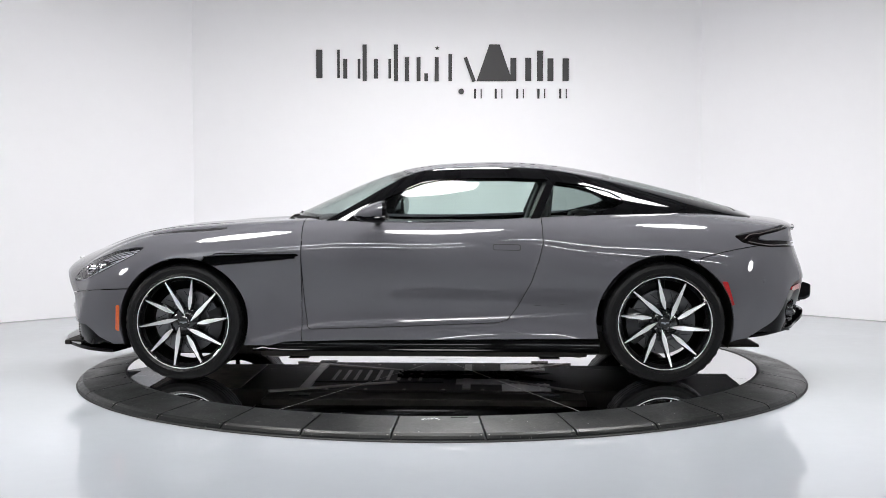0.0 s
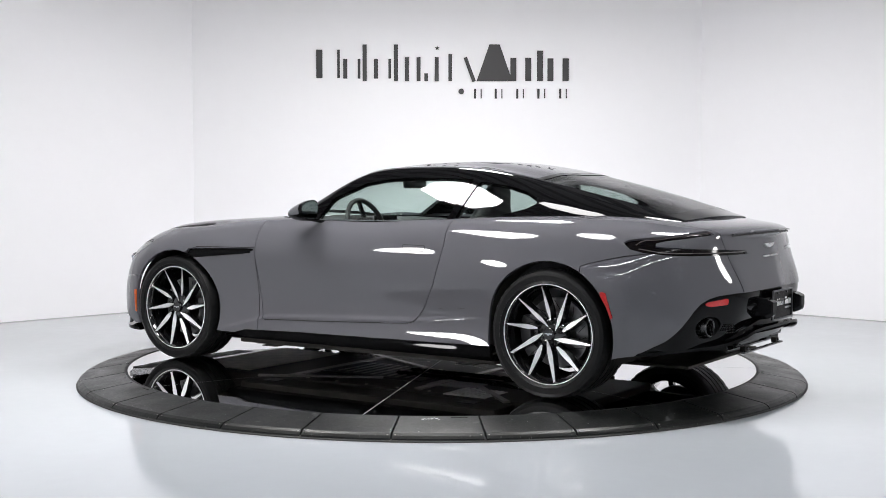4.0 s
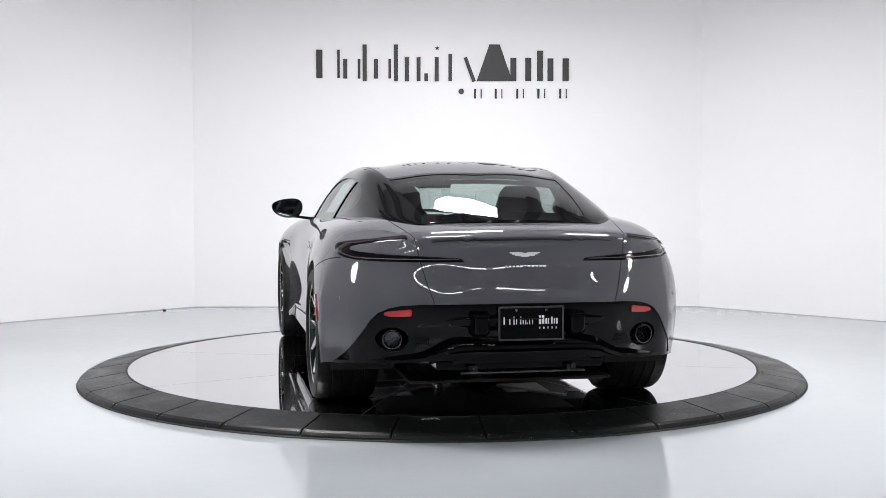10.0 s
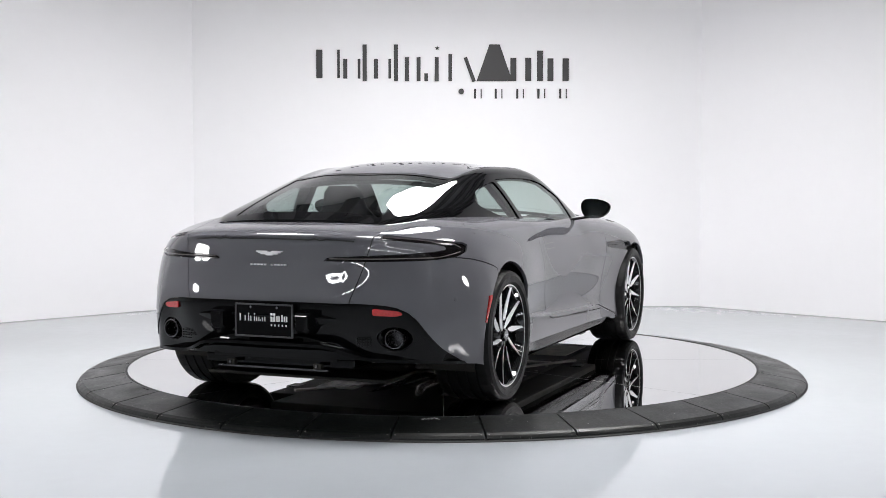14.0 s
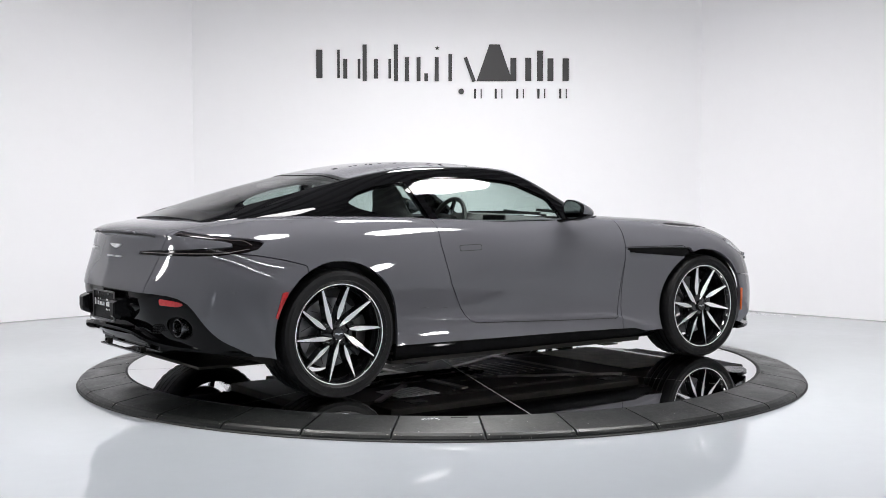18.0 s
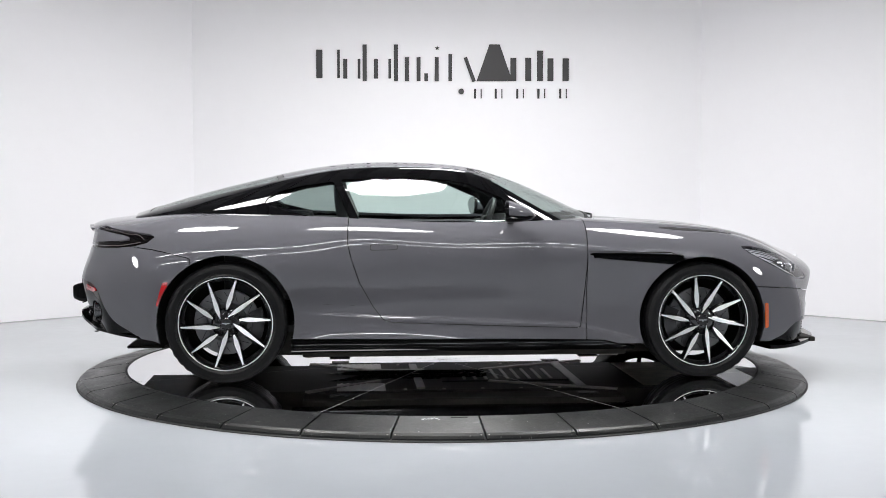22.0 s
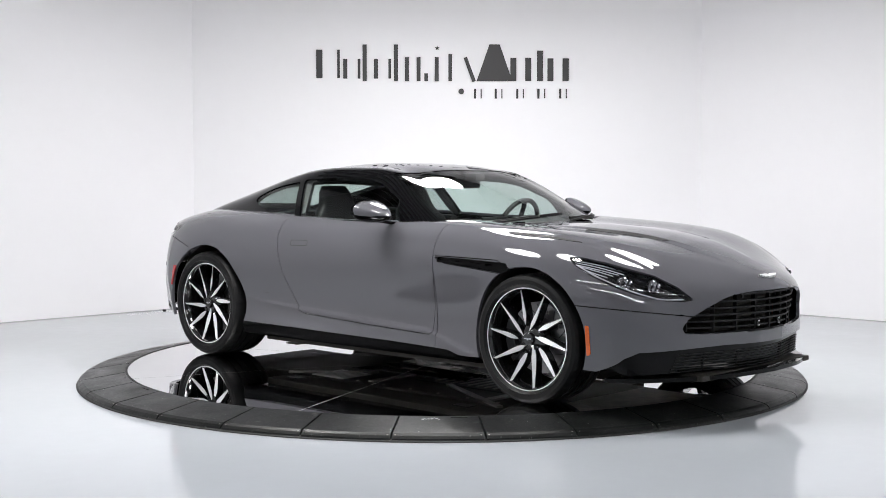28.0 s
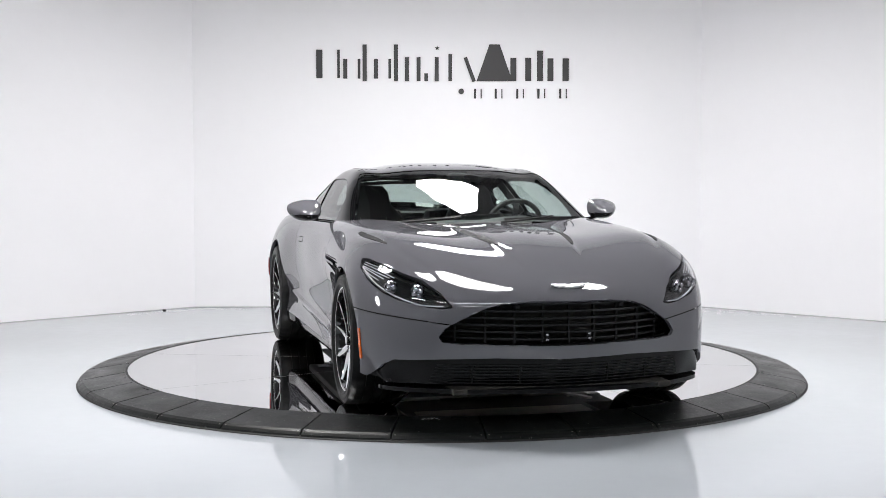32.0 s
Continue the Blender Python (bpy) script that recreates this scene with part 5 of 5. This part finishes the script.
# ---- sides: sills, markers, mirrors, handles, wheel wells, underbody ----
def build_sides():
    for side in (1, -1):
        xs = np.linspace(1.0, -1.03, 40)
        top = lambda x: float(np.interp(x, [-1.9, -1.05, .35, .81, .98, 1.2], [.20, .262, .247, .236, .192, .16]))
        bm = bmesh.new()
        prev = None
        for x in xs:
            f = float(np.interp(x, [-1.03, -.8, .8, 1.0], [.93, .905, .895, .89]))
            prof = [(f - .035, top(x) + .004), (f - .014, top(x) - .004), (f - .018, .200), (f - .028, .178), (f - .040, .170), (f - .06, .167), (f - .15, .166), (f - .16, .20)]
            if top(x) < .2:
                prof = [(y, min(z, top(x))) for y, z in prof]
            ring = [bm.verts.new((x, side * y, z)) for y, z in prof]
            if prev:
                for k in range(len(ring)):
                    j = (k + 1) % len(ring)
                    bm.faces.new((prev[k], prev[j], ring[j], ring[k]))
            else:
                bm.faces.new(ring)
            prev = ring
        bm.faces.new(prev[::-1])
        part("side_sill", bm, M_BLACK, car, "gloss black side sill", True, 35)
        # markers
        for nm, mat, lab, pts in (("front_marker", M_ORANGE, "orange side marker lens", [(1.779, .442), (1.793, .440), (1.799, .300), (1.785, .294)]), ("rear_marker", M_RED, "red side marker lens", [(-1.726, .592), (-1.752, .588), (-1.790, .462), (-1.764, .452)])):
            f = both_of(poly_field(pts, 0, 2, .003), axis_field(1, .7))
            body.keep(f).offset(.006).build(nm, mat, car, lab, side=side, depth=.01)
        # flush door handle: a plate within a thin groove
        f = both_of(poly_field([(-.418, .797), (-.565, .794), (-.565, .772), (-.418, .775)], 0, 2, .004), axis_field(1, .6))
        groove = body.keep(grown(f, .0032)).offset(.0006)
        groove.build("handle_groove", M_SEAM, doors[side], side=side, depth=.004)
        body.keep(grown(f, -.0008)).offset(.0014).build("door_handle", M_PAINT, doors[side], "flush grey door handle", side=side, depth=.003)
        # fine sill joint behind the door
        f = both_of(poly_field([(-.548, .4375), (-1.04, .4655), (-1.04, .4680), (-.548, .4400)], 0, 2), axis_field(1, .7))
        body.keep(f).offset(.0006).build("sill_joint", M_SEAM, car, side=side, depth=.002)
        # strake blade in the side vent
        pts = on_sheet(body, [(x, .716 + .02 * (1 - (x - .72) / .5) * .5) for x in np.linspace(1.12, .74, 10)], lambda p: p[:, 0] + np.where(p[:, 1] < .7, 50, 0), -.004, side)
        part("vent_strake", strip(pts, .006, .007), M_BLACK, car, "gloss black vent strake")
        mirror_unit(side)
        # parking sensors at the bumper corners, fuel flap on one haunch only
        p, n = pick(body, -1.98, .592, lambda q: q[:, 0] + np.where(q[:, 1] < .6, 50, 0))
        m = Matrix.Translation((p.x, side * p.y, p.z)) @ Vector((n.x, side * n.y, n.z)).to_track_quat("Z", "Y").to_matrix().to_4x4()
        bm = lathe([(.0, -.004), (.012, -.004), (.012, .0015), (.0, .003)], 20, "z")
        bmesh.ops.transform(bm, matrix=m, verts=bm.verts)
        part("parking_sensor", bm, M_PAINT, car)
        if side < 0:
            f = lambda q: .064 - np.hypot(q[:, 0] + 1.60, (q[:, 2] - .90) * 1.3) + np.where(q[:, 1] < .6, -9, 0)
            body.keep(lambda q: np.minimum(f(q), .0022 - f(q))).offset(.0007).build("fuel_flap_joint", M_SEAM, car, "thin round joint of the fuel flap", side=side, depth=.002)
        for x, zc, r in ((HUB_F, .345, .383), (HUB_R, .352, .397)):
            bm = bmesh.new()
            n = 28
            rows = []
            for k in range(n + 1):
                a = math.radians(-22 + 224 * k / n)
                rows.append([bm.verts.new((x + r * math.cos(a), side * y, zc + r * math.sin(a))) for y in (.56, .89)])
            for p, q in zip(rows, rows[1:]):
                bm.faces.new((p[0], p[1], q[1], q[0]))
            bm.faces.new([r_[0] for r_ in rows])
            part("wheel_liner", bm, M_UNDER, car, "", True)


def mirror_unit(side):
    """A door mirror: grey cap, black foot and bezel, arm and glass."""
    ring = smooth_outline([(.905, 1.058), (.868, 1.034), (.864, .985), (.890, .944), (.945, .930), (1.005, .936), (1.055, .966), (1.073, 1.008), (1.052, 1.036), (.985, 1.056)], 4)
    cy, cz = .965, .992
    rings = []
    for f in np.linspace(0, 1, 11):
        k = max(0.0, 1 - f ** 1.5) ** .60
        k = k * (.955 + .045 * min(1, f * 12))
        x = .198 + .195 * f
        # the nose of the cap sits low and inboard
        rings.append([(x + .035 * (1.0 - (y - .864) / .21) * (1 - f) * .9, cy - .018 * f + (y - cy) * k, cz - .026 * f + (z - cz) * k) for y, z in ring])
    split = lambda z: z < .968
    unit = None
    for low, mat, nm, lab in ((False, M_PAINT, "mirror", "grey door mirror with black base"), (True, M_BLACK, "mirror_base", "gloss black mirror underside")):
        b = bmesh.new()
        vs = [[b.verts.new((x, side * y, z)) for x, y, z in r] for r in rings]
        for j, (p, q) in enumerate(zip(vs, vs[1:])):
            for i in range(len(ring)):
                k = (i + 1) % len(ring)
                if (split((p[i].co.z + p[k].co.z + q[i].co.z + q[k].co.z) / 4) or j == 0) == low:
                    b.faces.new((p[i], p[k], q[k], q[i]))
        if low:
            b.faces.new(vs[0][::-1])
        bmesh.ops.remove_doubles(b, verts=b.verts, dist=1e-5)
        for v in [v for v in b.verts if not v.link_faces]:
            b.verts.remove(v)
        made = part(nm, b, mat, unit or car, lab, True, 50)
        unit = unit or made
    part("mirror_stalk", tube([(.262, side * .775, .918), (.262, side * .83, .926), (.258, side * .90, .936), (.250, side * .95, .940)], [.022, .018, .018, .016], 10, False, .55), M_BLACK, unit, "", True)
    g = plate([(cy + (y - cy) * .86, cz + (z - cz) * .84) for y, z in ring], .003)
    for v in g.verts:
        y, z, d = v.co
        v.co = (.1985 + .035 * (1.0 - (y - .864) / .21) * .9 - d, side * y, z)
    part("mirror_glass", g, M_DKGLASS, unit, "silvered mirror glass")


build_sides()


def build_under():
    part("underbody", box(.20, 0, .162, 3.06, 1.10, .10, None, .012), M_UNDER, car, "black underbody tray")
    part("underbody_floor", box(0, 0, .158, 1.94, 1.54, .060, None, .01), M_UNDER, car)
    part("engine_tray", box(1.86, 0, .178, .74, 1.10, .03, None, .008), M_UNDER, car, "black front under tray")
    part("tray_panel", box(1.43, 0, .1085, .56, .98, .006, None, .002), M_PALETRAY, car, "pale worn under tray panel")
    part("gearbox_tray", box(.35, 0, .110, .9, .5, .012, None, .004), M_UNDER, car)
    part("tray_panel", box(-.35, .1, .110, .34, .42, .008, None, .002), M_ALU, car, "bare metal under tray panel")
    for k in range(9):
        part("tray_rib", box(.05 + .07 * k, 0, .103, .02, .42, .008, None, .002), M_ALU, car)
    for s in (1, -1):
        part("brace", strip([(.95, s * .62, .108), (.2, s * .25, .108)], .006, .02), M_ALU, car)
        part("brace", strip([(-.95, s * .60, .108), (-.5, s * .2, .108)], .006, .02), M_ALU, car)
        part("jacking_pad", box(.75, s * .70, .113, .12, .08, .006, None, .002), M_SATIN, car)
        part("jacking_pad", box(-.75, s * .70, .113, .12, .08, .006, None, .002), M_SATIN, car)
    # pipes, shields and fasteners along the tunnel
    for s in (1, -1):
        part("exhaust_pipe", tube([(.2, s * .08, .112), (-.6, s * .09, .112), (-1.0, s * .22, .165), (-1.6, s * .30, .23), (-1.9, s * .40, .27)], .03, 12), M_EXH, car, "dull steel exhaust pipe", True)
        part("heat_shield", box(-.62, s * .42, .1105, .30, .26, .006, None, .002), M_SHIELD, car, "pale ribbed heat shield")
        for k in range(7):
            part("shield_rib", box(-.74 + .04 * k, s * .42, .105, .012, .24, .005, None, .001), M_SHIELD, car)
        part("suspension_arm", tube([(1.40, s * .30, .20), (1.42, s * .62, .22)], .022, 8), M_ALU, car)
        part("suspension_arm", tube([(1.18, s * .34, .19), (1.36, s * .62, .22)], .018, 8), M_ALU, car)
        part("suspension_arm", tube([(-1.25, s * .32, .20), (-1.38, s * .62, .22)], .022, 8), M_ALU, car)
        for k in range(8):
            part("fastener", lathe([(.0, 0), (.011, 0), (.011, .006), (.0, .006)], 8, "z"), M_ALU, car).location = (.85 - .24 * k, s * .52, .107)
    part("cross_brace", strip([(.75, -.5, .107), (.75, .5, .107)], .006, .03), M_ALU, car)
    part("cross_brace", strip([(-.25, -.5, .107), (-.25, .5, .107)], .006, .025), M_ALU, car)
    part("rear_tray", box(-1.50, 0, .168, 1.06, 1.04, .016, None, .004), M_UNDER, car, "black rear under tray")
    part("rear_subframe", box(-1.45, 0, .185, .55, .95, .05, None, .015), M_UNDER, car)
    part("silencer", box(-1.90, 0, .29, .20, .95, .08, None, .03), M_EXH, car, "", True)


build_under()


# ---- bonnet vents, wipers, cabin ----
def build_bonnet_detail():
    for side in (1, -1):
        for nm, pts, wd in (("bonnet_vent", [(1.28, .257), (1.48, .252), (1.66, .222), (1.79, .198)], .019), ("bonnet_vent", [(1.16, .795), (1.32, .79), (1.48, .77), (1.62, .74)], .016)):
            path = smooth_path(pts, 5)
            top = []
            for i, (x, y) in enumerate(path):
                f = i / (len(path) - 1)
                w = wd * math.sin(math.pi * min(1, .08 + f * .92)) ** .6 + .001
                zs = []
                for yy in (y - side * w, y + side * w):
                    d = (body.pos[:, 0] - x) ** 2 + (body.pos[:, 1] - yy) ** 2
                    zs.append(float(body.pos[int(np.argmin(d + np.where(body.pos[:, 2] < .6, 9, 0))), 2]))
                top.append((x, side * y, zs, w))
            bm = bmesh.new()
            prev = None
            for x, y, z, w in top:
                ring = [bm.verts.new((x, y - w, z[0] + .0018)), bm.verts.new((x, y + w, z[1] + .0018)), bm.verts.new((x, y + w, z[1] - .012)), bm.verts.new((x, y - w, z[0] - .012))]
                if prev:
                    for k in range(4):
                        bm.faces.new((prev[k], prev[(k + 1) % 4], ring[(k + 1) % 4], ring[k]))
                else:
                    bm.faces.new(ring)
                prev = ring
            bm.faces.new(prev[::-1])
            part(nm, bm, M_MESH, car, "slim dark bonnet vent")
    # cowl strip and wipers
    cowl = []
    for y in np.linspace(-.70, .70, 31):
        cowl.append((.905 - .42 * y * y - .02, y, .920 - .07 * y * y))
    part("cowl", strip(cowl, .006, .045), M_SATIN, car, "black plastic cowl")
    for y0, y1 in ((.12, .66), (-.48, .10)):
        pts = []
        for f in np.linspace(0, 1, 9):
            y = y0 + (y1 - y0) * f
            pts.append((.87 - .42 * y * y - .05 * f, y, .944 - .06 * y * y + .026 * f))
        w = part("wiper", strip(pts, .010, .006), M_SATIN, car, "black windscreen wiper")
        yc = (y0 + y1) / 2
        part("wiper_arm", tube([(.90 - .42 * y0 * y0, y0 - .03, .930), (.885 - .42 * yc * yc, yc, .956), (.85 - .42 * yc * yc, yc + .05, .964)], .007, 8), M_SATIN, w)


build_bonnet_detail()


def build_cabin():
    part("cabin_floor", box(-.35, 0, .30, 2.4, 1.5, .04), M_LEATHER, car)
    # door inner trims
    for side in (1, -1):
        part("door_trim", box(0, side * .745, .62, 1.35, .07, .56, None, .03), M_LEATHER, car, "black leather door lining", True)
        part("rear_trim", box(-1.05, side * .735, .70, .75, .08, .46, None, .03), M_LEATHER, car)
        seat(-.42, side * .37)
        part("rear_seat", box(-1.02, side * .32, .70, .20, .46, .55, Matrix.Rotation(0, 4, "Y"), .06), M_LEATHER, car, "small black rear seat", True)
        # inner faces of the pillar by the door window
        part("pillar_lining", strip([(-.655, side * .715, .95), (-.74, side * .575, 1.155)], .022, .02), M_LEATHER, car)
    # dashboard
    bm = bmesh.new()
    prev = None
    for y in np.linspace(-.70, .70, 21):
        xf = .80 - .42 * y * y
        hump = .035 * math.exp(-((y - .37) / .20) ** 2)
        prof = [(xf, .905 - .05 * y * y), (xf - .22, .935 - .05 * y * y + hump * .6), (xf - .40, .925 - .05 * y * y + hump), (xf - .47, .88 - .04 * y * y), (xf - .44, .72), (xf - .30, .55), (xf, .55)]
        ring = [bm.verts.new((x, y, z)) for x, z in prof]
        if prev:
            for k in range(len(ring)):
                j = (k + 1) % len(ring)
                bm.faces.new((prev[k], prev[j], ring[j], ring[k]))
        else:
            bm.faces.new(ring)
        prev = ring
    bm.faces.new(prev[::-1])
    part("dashboard", bm, M_LEATHER, car, "black leather dashboard", True, 40)
    part("centre_screen", box(.36, 0, .90, .02, .24, .09, None, .01), M_SATIN, car)
    part("centre_console", box(-.05, 0, .56, .9, .22, .28, None, .03), M_LEATHER, car)
    # steering wheel
    m = Matrix.Translation((.235, .37, .875)) @ pose(0, 0, 0, 0, -68, 0)
    ring = [(.185 * math.cos(a), .185 * math.sin(a) * .98, 0) for a in np.linspace(0, 2 * math.pi, 36, endpoint=False)]
    bm = tube(ring, .016, 8, True)
    bmesh.ops.transform(bm, matrix=m, verts=bm.verts)
    w = part("steering_wheel", bm, M_LEATHER, car, "black leather steering wheel with grey spokes", True)
    part("wheel_hub", box(0, 0, .0, .13, .14, .05, m, .02), M_LEATHER, w)
    for a in (90, -90, 180):
        part("wheel_spoke", box(0, 0, 0, .035, .12, .016, m @ pose(0, 0, 0, 0, 0, a) @ Matrix.Translation((0, .12, 0)), .005), M_CHROMEDK, w)
    # rear-view mirror and sensor housing
    part("rear_view_mirror", box(.12, 0, 1.155, .035, .24, .065, pose(0, 0, 0), .02), M_SATIN, car, "black rear-view mirror", True)
    part("mirror_mount", box(.19, 0, 1.195, .10, .09, .05, None, .015), M_SATIN, car)
    # parcel shelf and head lining
    part("parcel_shelf", box(-1.50, 0, .925, .75, 1.10, .03, None, .01), M_LEATHER, car, "black parcel shelf")
    part("roof_brace", strip([(-1.13, y, 1.165 - .12 * y * y) for y in np.linspace(-.46, .46, 9)], .012, .05), M_LEATHER, car)
    lining = cabin.keep(grown(ROOF, .02)).offset(-.022)
    lining.build("head_lining", M_LEATHER, car, "dark head lining", both=True, lip=False)


def seat(x, y):
    """A one-piece sports seat with headrest."""
    bm = box(x + .06, y, .50, .50, .48, .16, None, .06)
    s = part("seat", bm, M_LEATHER, car, "black leather sports seat", True, 60)
    b = bmesh.new()
    prev = None
    for f in np.linspace(0, 1, 15):
        z = .52 + .62 * f
        xx = x - .17 - .16 * f
        half = float(np.interp(f, [0, .35, .68, .76, .84, .95, 1], [.23, .25, .215, .15, .135, .125, .09]))
        th = float(np.interp(f, [0, .5, .8, 1], [.085, .07, .06, .035]))
        ring = []
        for i in range(20):
            a = 2 * math.pi * i / 20
            ca, sa = math.cos(a), math.sin(a)
            ring.append(b.verts.new((xx + th * math.copysign(abs(ca) ** .7, ca) + (.035 * abs(sa) ** 3 if f < .7 else 0), y + half * math.copysign(abs(sa) ** .6, sa), z)))
        if prev:
            for i in range(20):
                k = (i + 1) % 20
                b.faces.new((prev[i], prev[k], ring[k], ring[i]))
        else:
            b.faces.new(ring)
        prev = ring
    b.faces.new(prev[::-1])
    part("seat_back", b, M_LEATHER, s, "", True, 50)
    for yy in (-.09, .09):
        part("seat_stitch", strip([(x - .17 - .16 * f + .088 - .02 * f, y + yy, .52 + .62 * f) for f in np.linspace(.1, .65, 5)], .002, .002), M_STITCH, s)


build_cabin()
tagged(car, "glossy grey two-door coupe with black roof rails parked on the turntable", "car")


# ---- wall sign and small things ----
def build_sign():
    """The sign on the back wall, its name drawn as plain charcoal bars with the same weight and rhythm."""
    y, left, base, width = 4.25, -1.253, 2.236, 2.523
    s = empty("wall_sign")
    s.location = (left, y, base)
    # paired bars stand for the rounder shapes
    for a, b, lo, hi in ((.006, .030, .012, .122), (.088, .098, .012, .122), (.111, .127, .010, .086), (.168, .178, .010, .086), (.231, .247, .010, .086), (.288, .298, .010, .086)):
        part("sign_bar", box((a + b) / 2 * width, -.008, (lo + hi) / 2 * width, (b - a) * width, .016, (hi - lo) * width, None, .001), M_SIGN, s)
    for a, b, lo, hi in logo_strokes():
        if a in (.006, .112, .232):
            continue
        part("sign_bar", box((a + b) / 2 * width, -.008, (lo + hi) / 2 * width, (b - a) * width, .016, (hi - lo) * width, None, .002), M_SIGN, s)
    # heavier block strokes of the second word
    part("sign_block", plate([(.632 * width, 0), (.772 * width, 0), (.722 * width, .142 * width), (.682 * width, .142 * width)], .016, pose(0, 0, 0, 90, 0, 0)), M_SIGN, s)
    for a, b, h in ((.764, .787, .09), (.822, .845, .09), (.868, .891, .118), (.909, .932, .088), (.968, .992, .088)):
        part("sign_block", box((a + b) / 2 * width, -.008, h / 2 * width, (b - a) * width, .016, h * width, None, .002), M_SIGN, s)
    m = Matrix.Translation((.605 * width, -.008, .045 * width)) @ Matrix.Rotation(-.35, 4, "Y")
    part("sign_bar", box(0, 0, 0, .014 * width, .016, .10 * width, m, .002), M_SIGN, s)
    part("sign_dot", lathe([(.0, 0), (.011 * width, 0), (.011 * width, .016), (.0, .016)], 16, "y"), M_SIGN, s).location = (.572 * width, -.016, -.040 * width)
    part("sign_dot", plate([(.024 * math.cos(math.pi / 2 + k * math.pi / 5) * (1 if k % 2 == 0 else .42), .024 * math.sin(math.pi / 2 + k * math.pi / 5) * (1 if k % 2 == 0 else .42)) for k in range(10)], .012, pose(.478 * width, 0, .128 * width, 90, 0, 0)), M_SIGN, s)
    for k, x in enumerate((.638, .719, .803, .886, .971)):
        part("sign_bar", box((x - .012) * width, -.006, -.049 * width, .008 * width, .012, .038 * width, None, .001), M_SIGN, s)
        part("sign_bar", box((x + .012) * width, -.006, -.049 * width, .004 * width, .012, .036 * width, None, .001), M_SIGN, s)
    tagged(s, "charcoal raised wall sign of plain bars in two lines", "wall sign")


build_sign()
clip = part("floor_clip", box(-2.68, 3.87, .008, .034, .024, .015, None, .004), M_SATIN)
tagged(clip, "small dark clip lying on the studio floor", "clip")


def motions():
    rows_car, rows_disc = [], []
    for k in range(17):
        t = 2.0 * k
        turn = pose(0, 0, 0, 0, 0, heading(t))
        rows_car.append((t, Matrix.Translation((0, 0, DISC_Z)) @ turn @ Matrix.Translation((CAR_SHIFT[0], CAR_SHIFT[1], 0))))
        rows_disc.append((t, turn))
    walk(car, rows_car)
    walk(turntable, rows_disc)


motions()
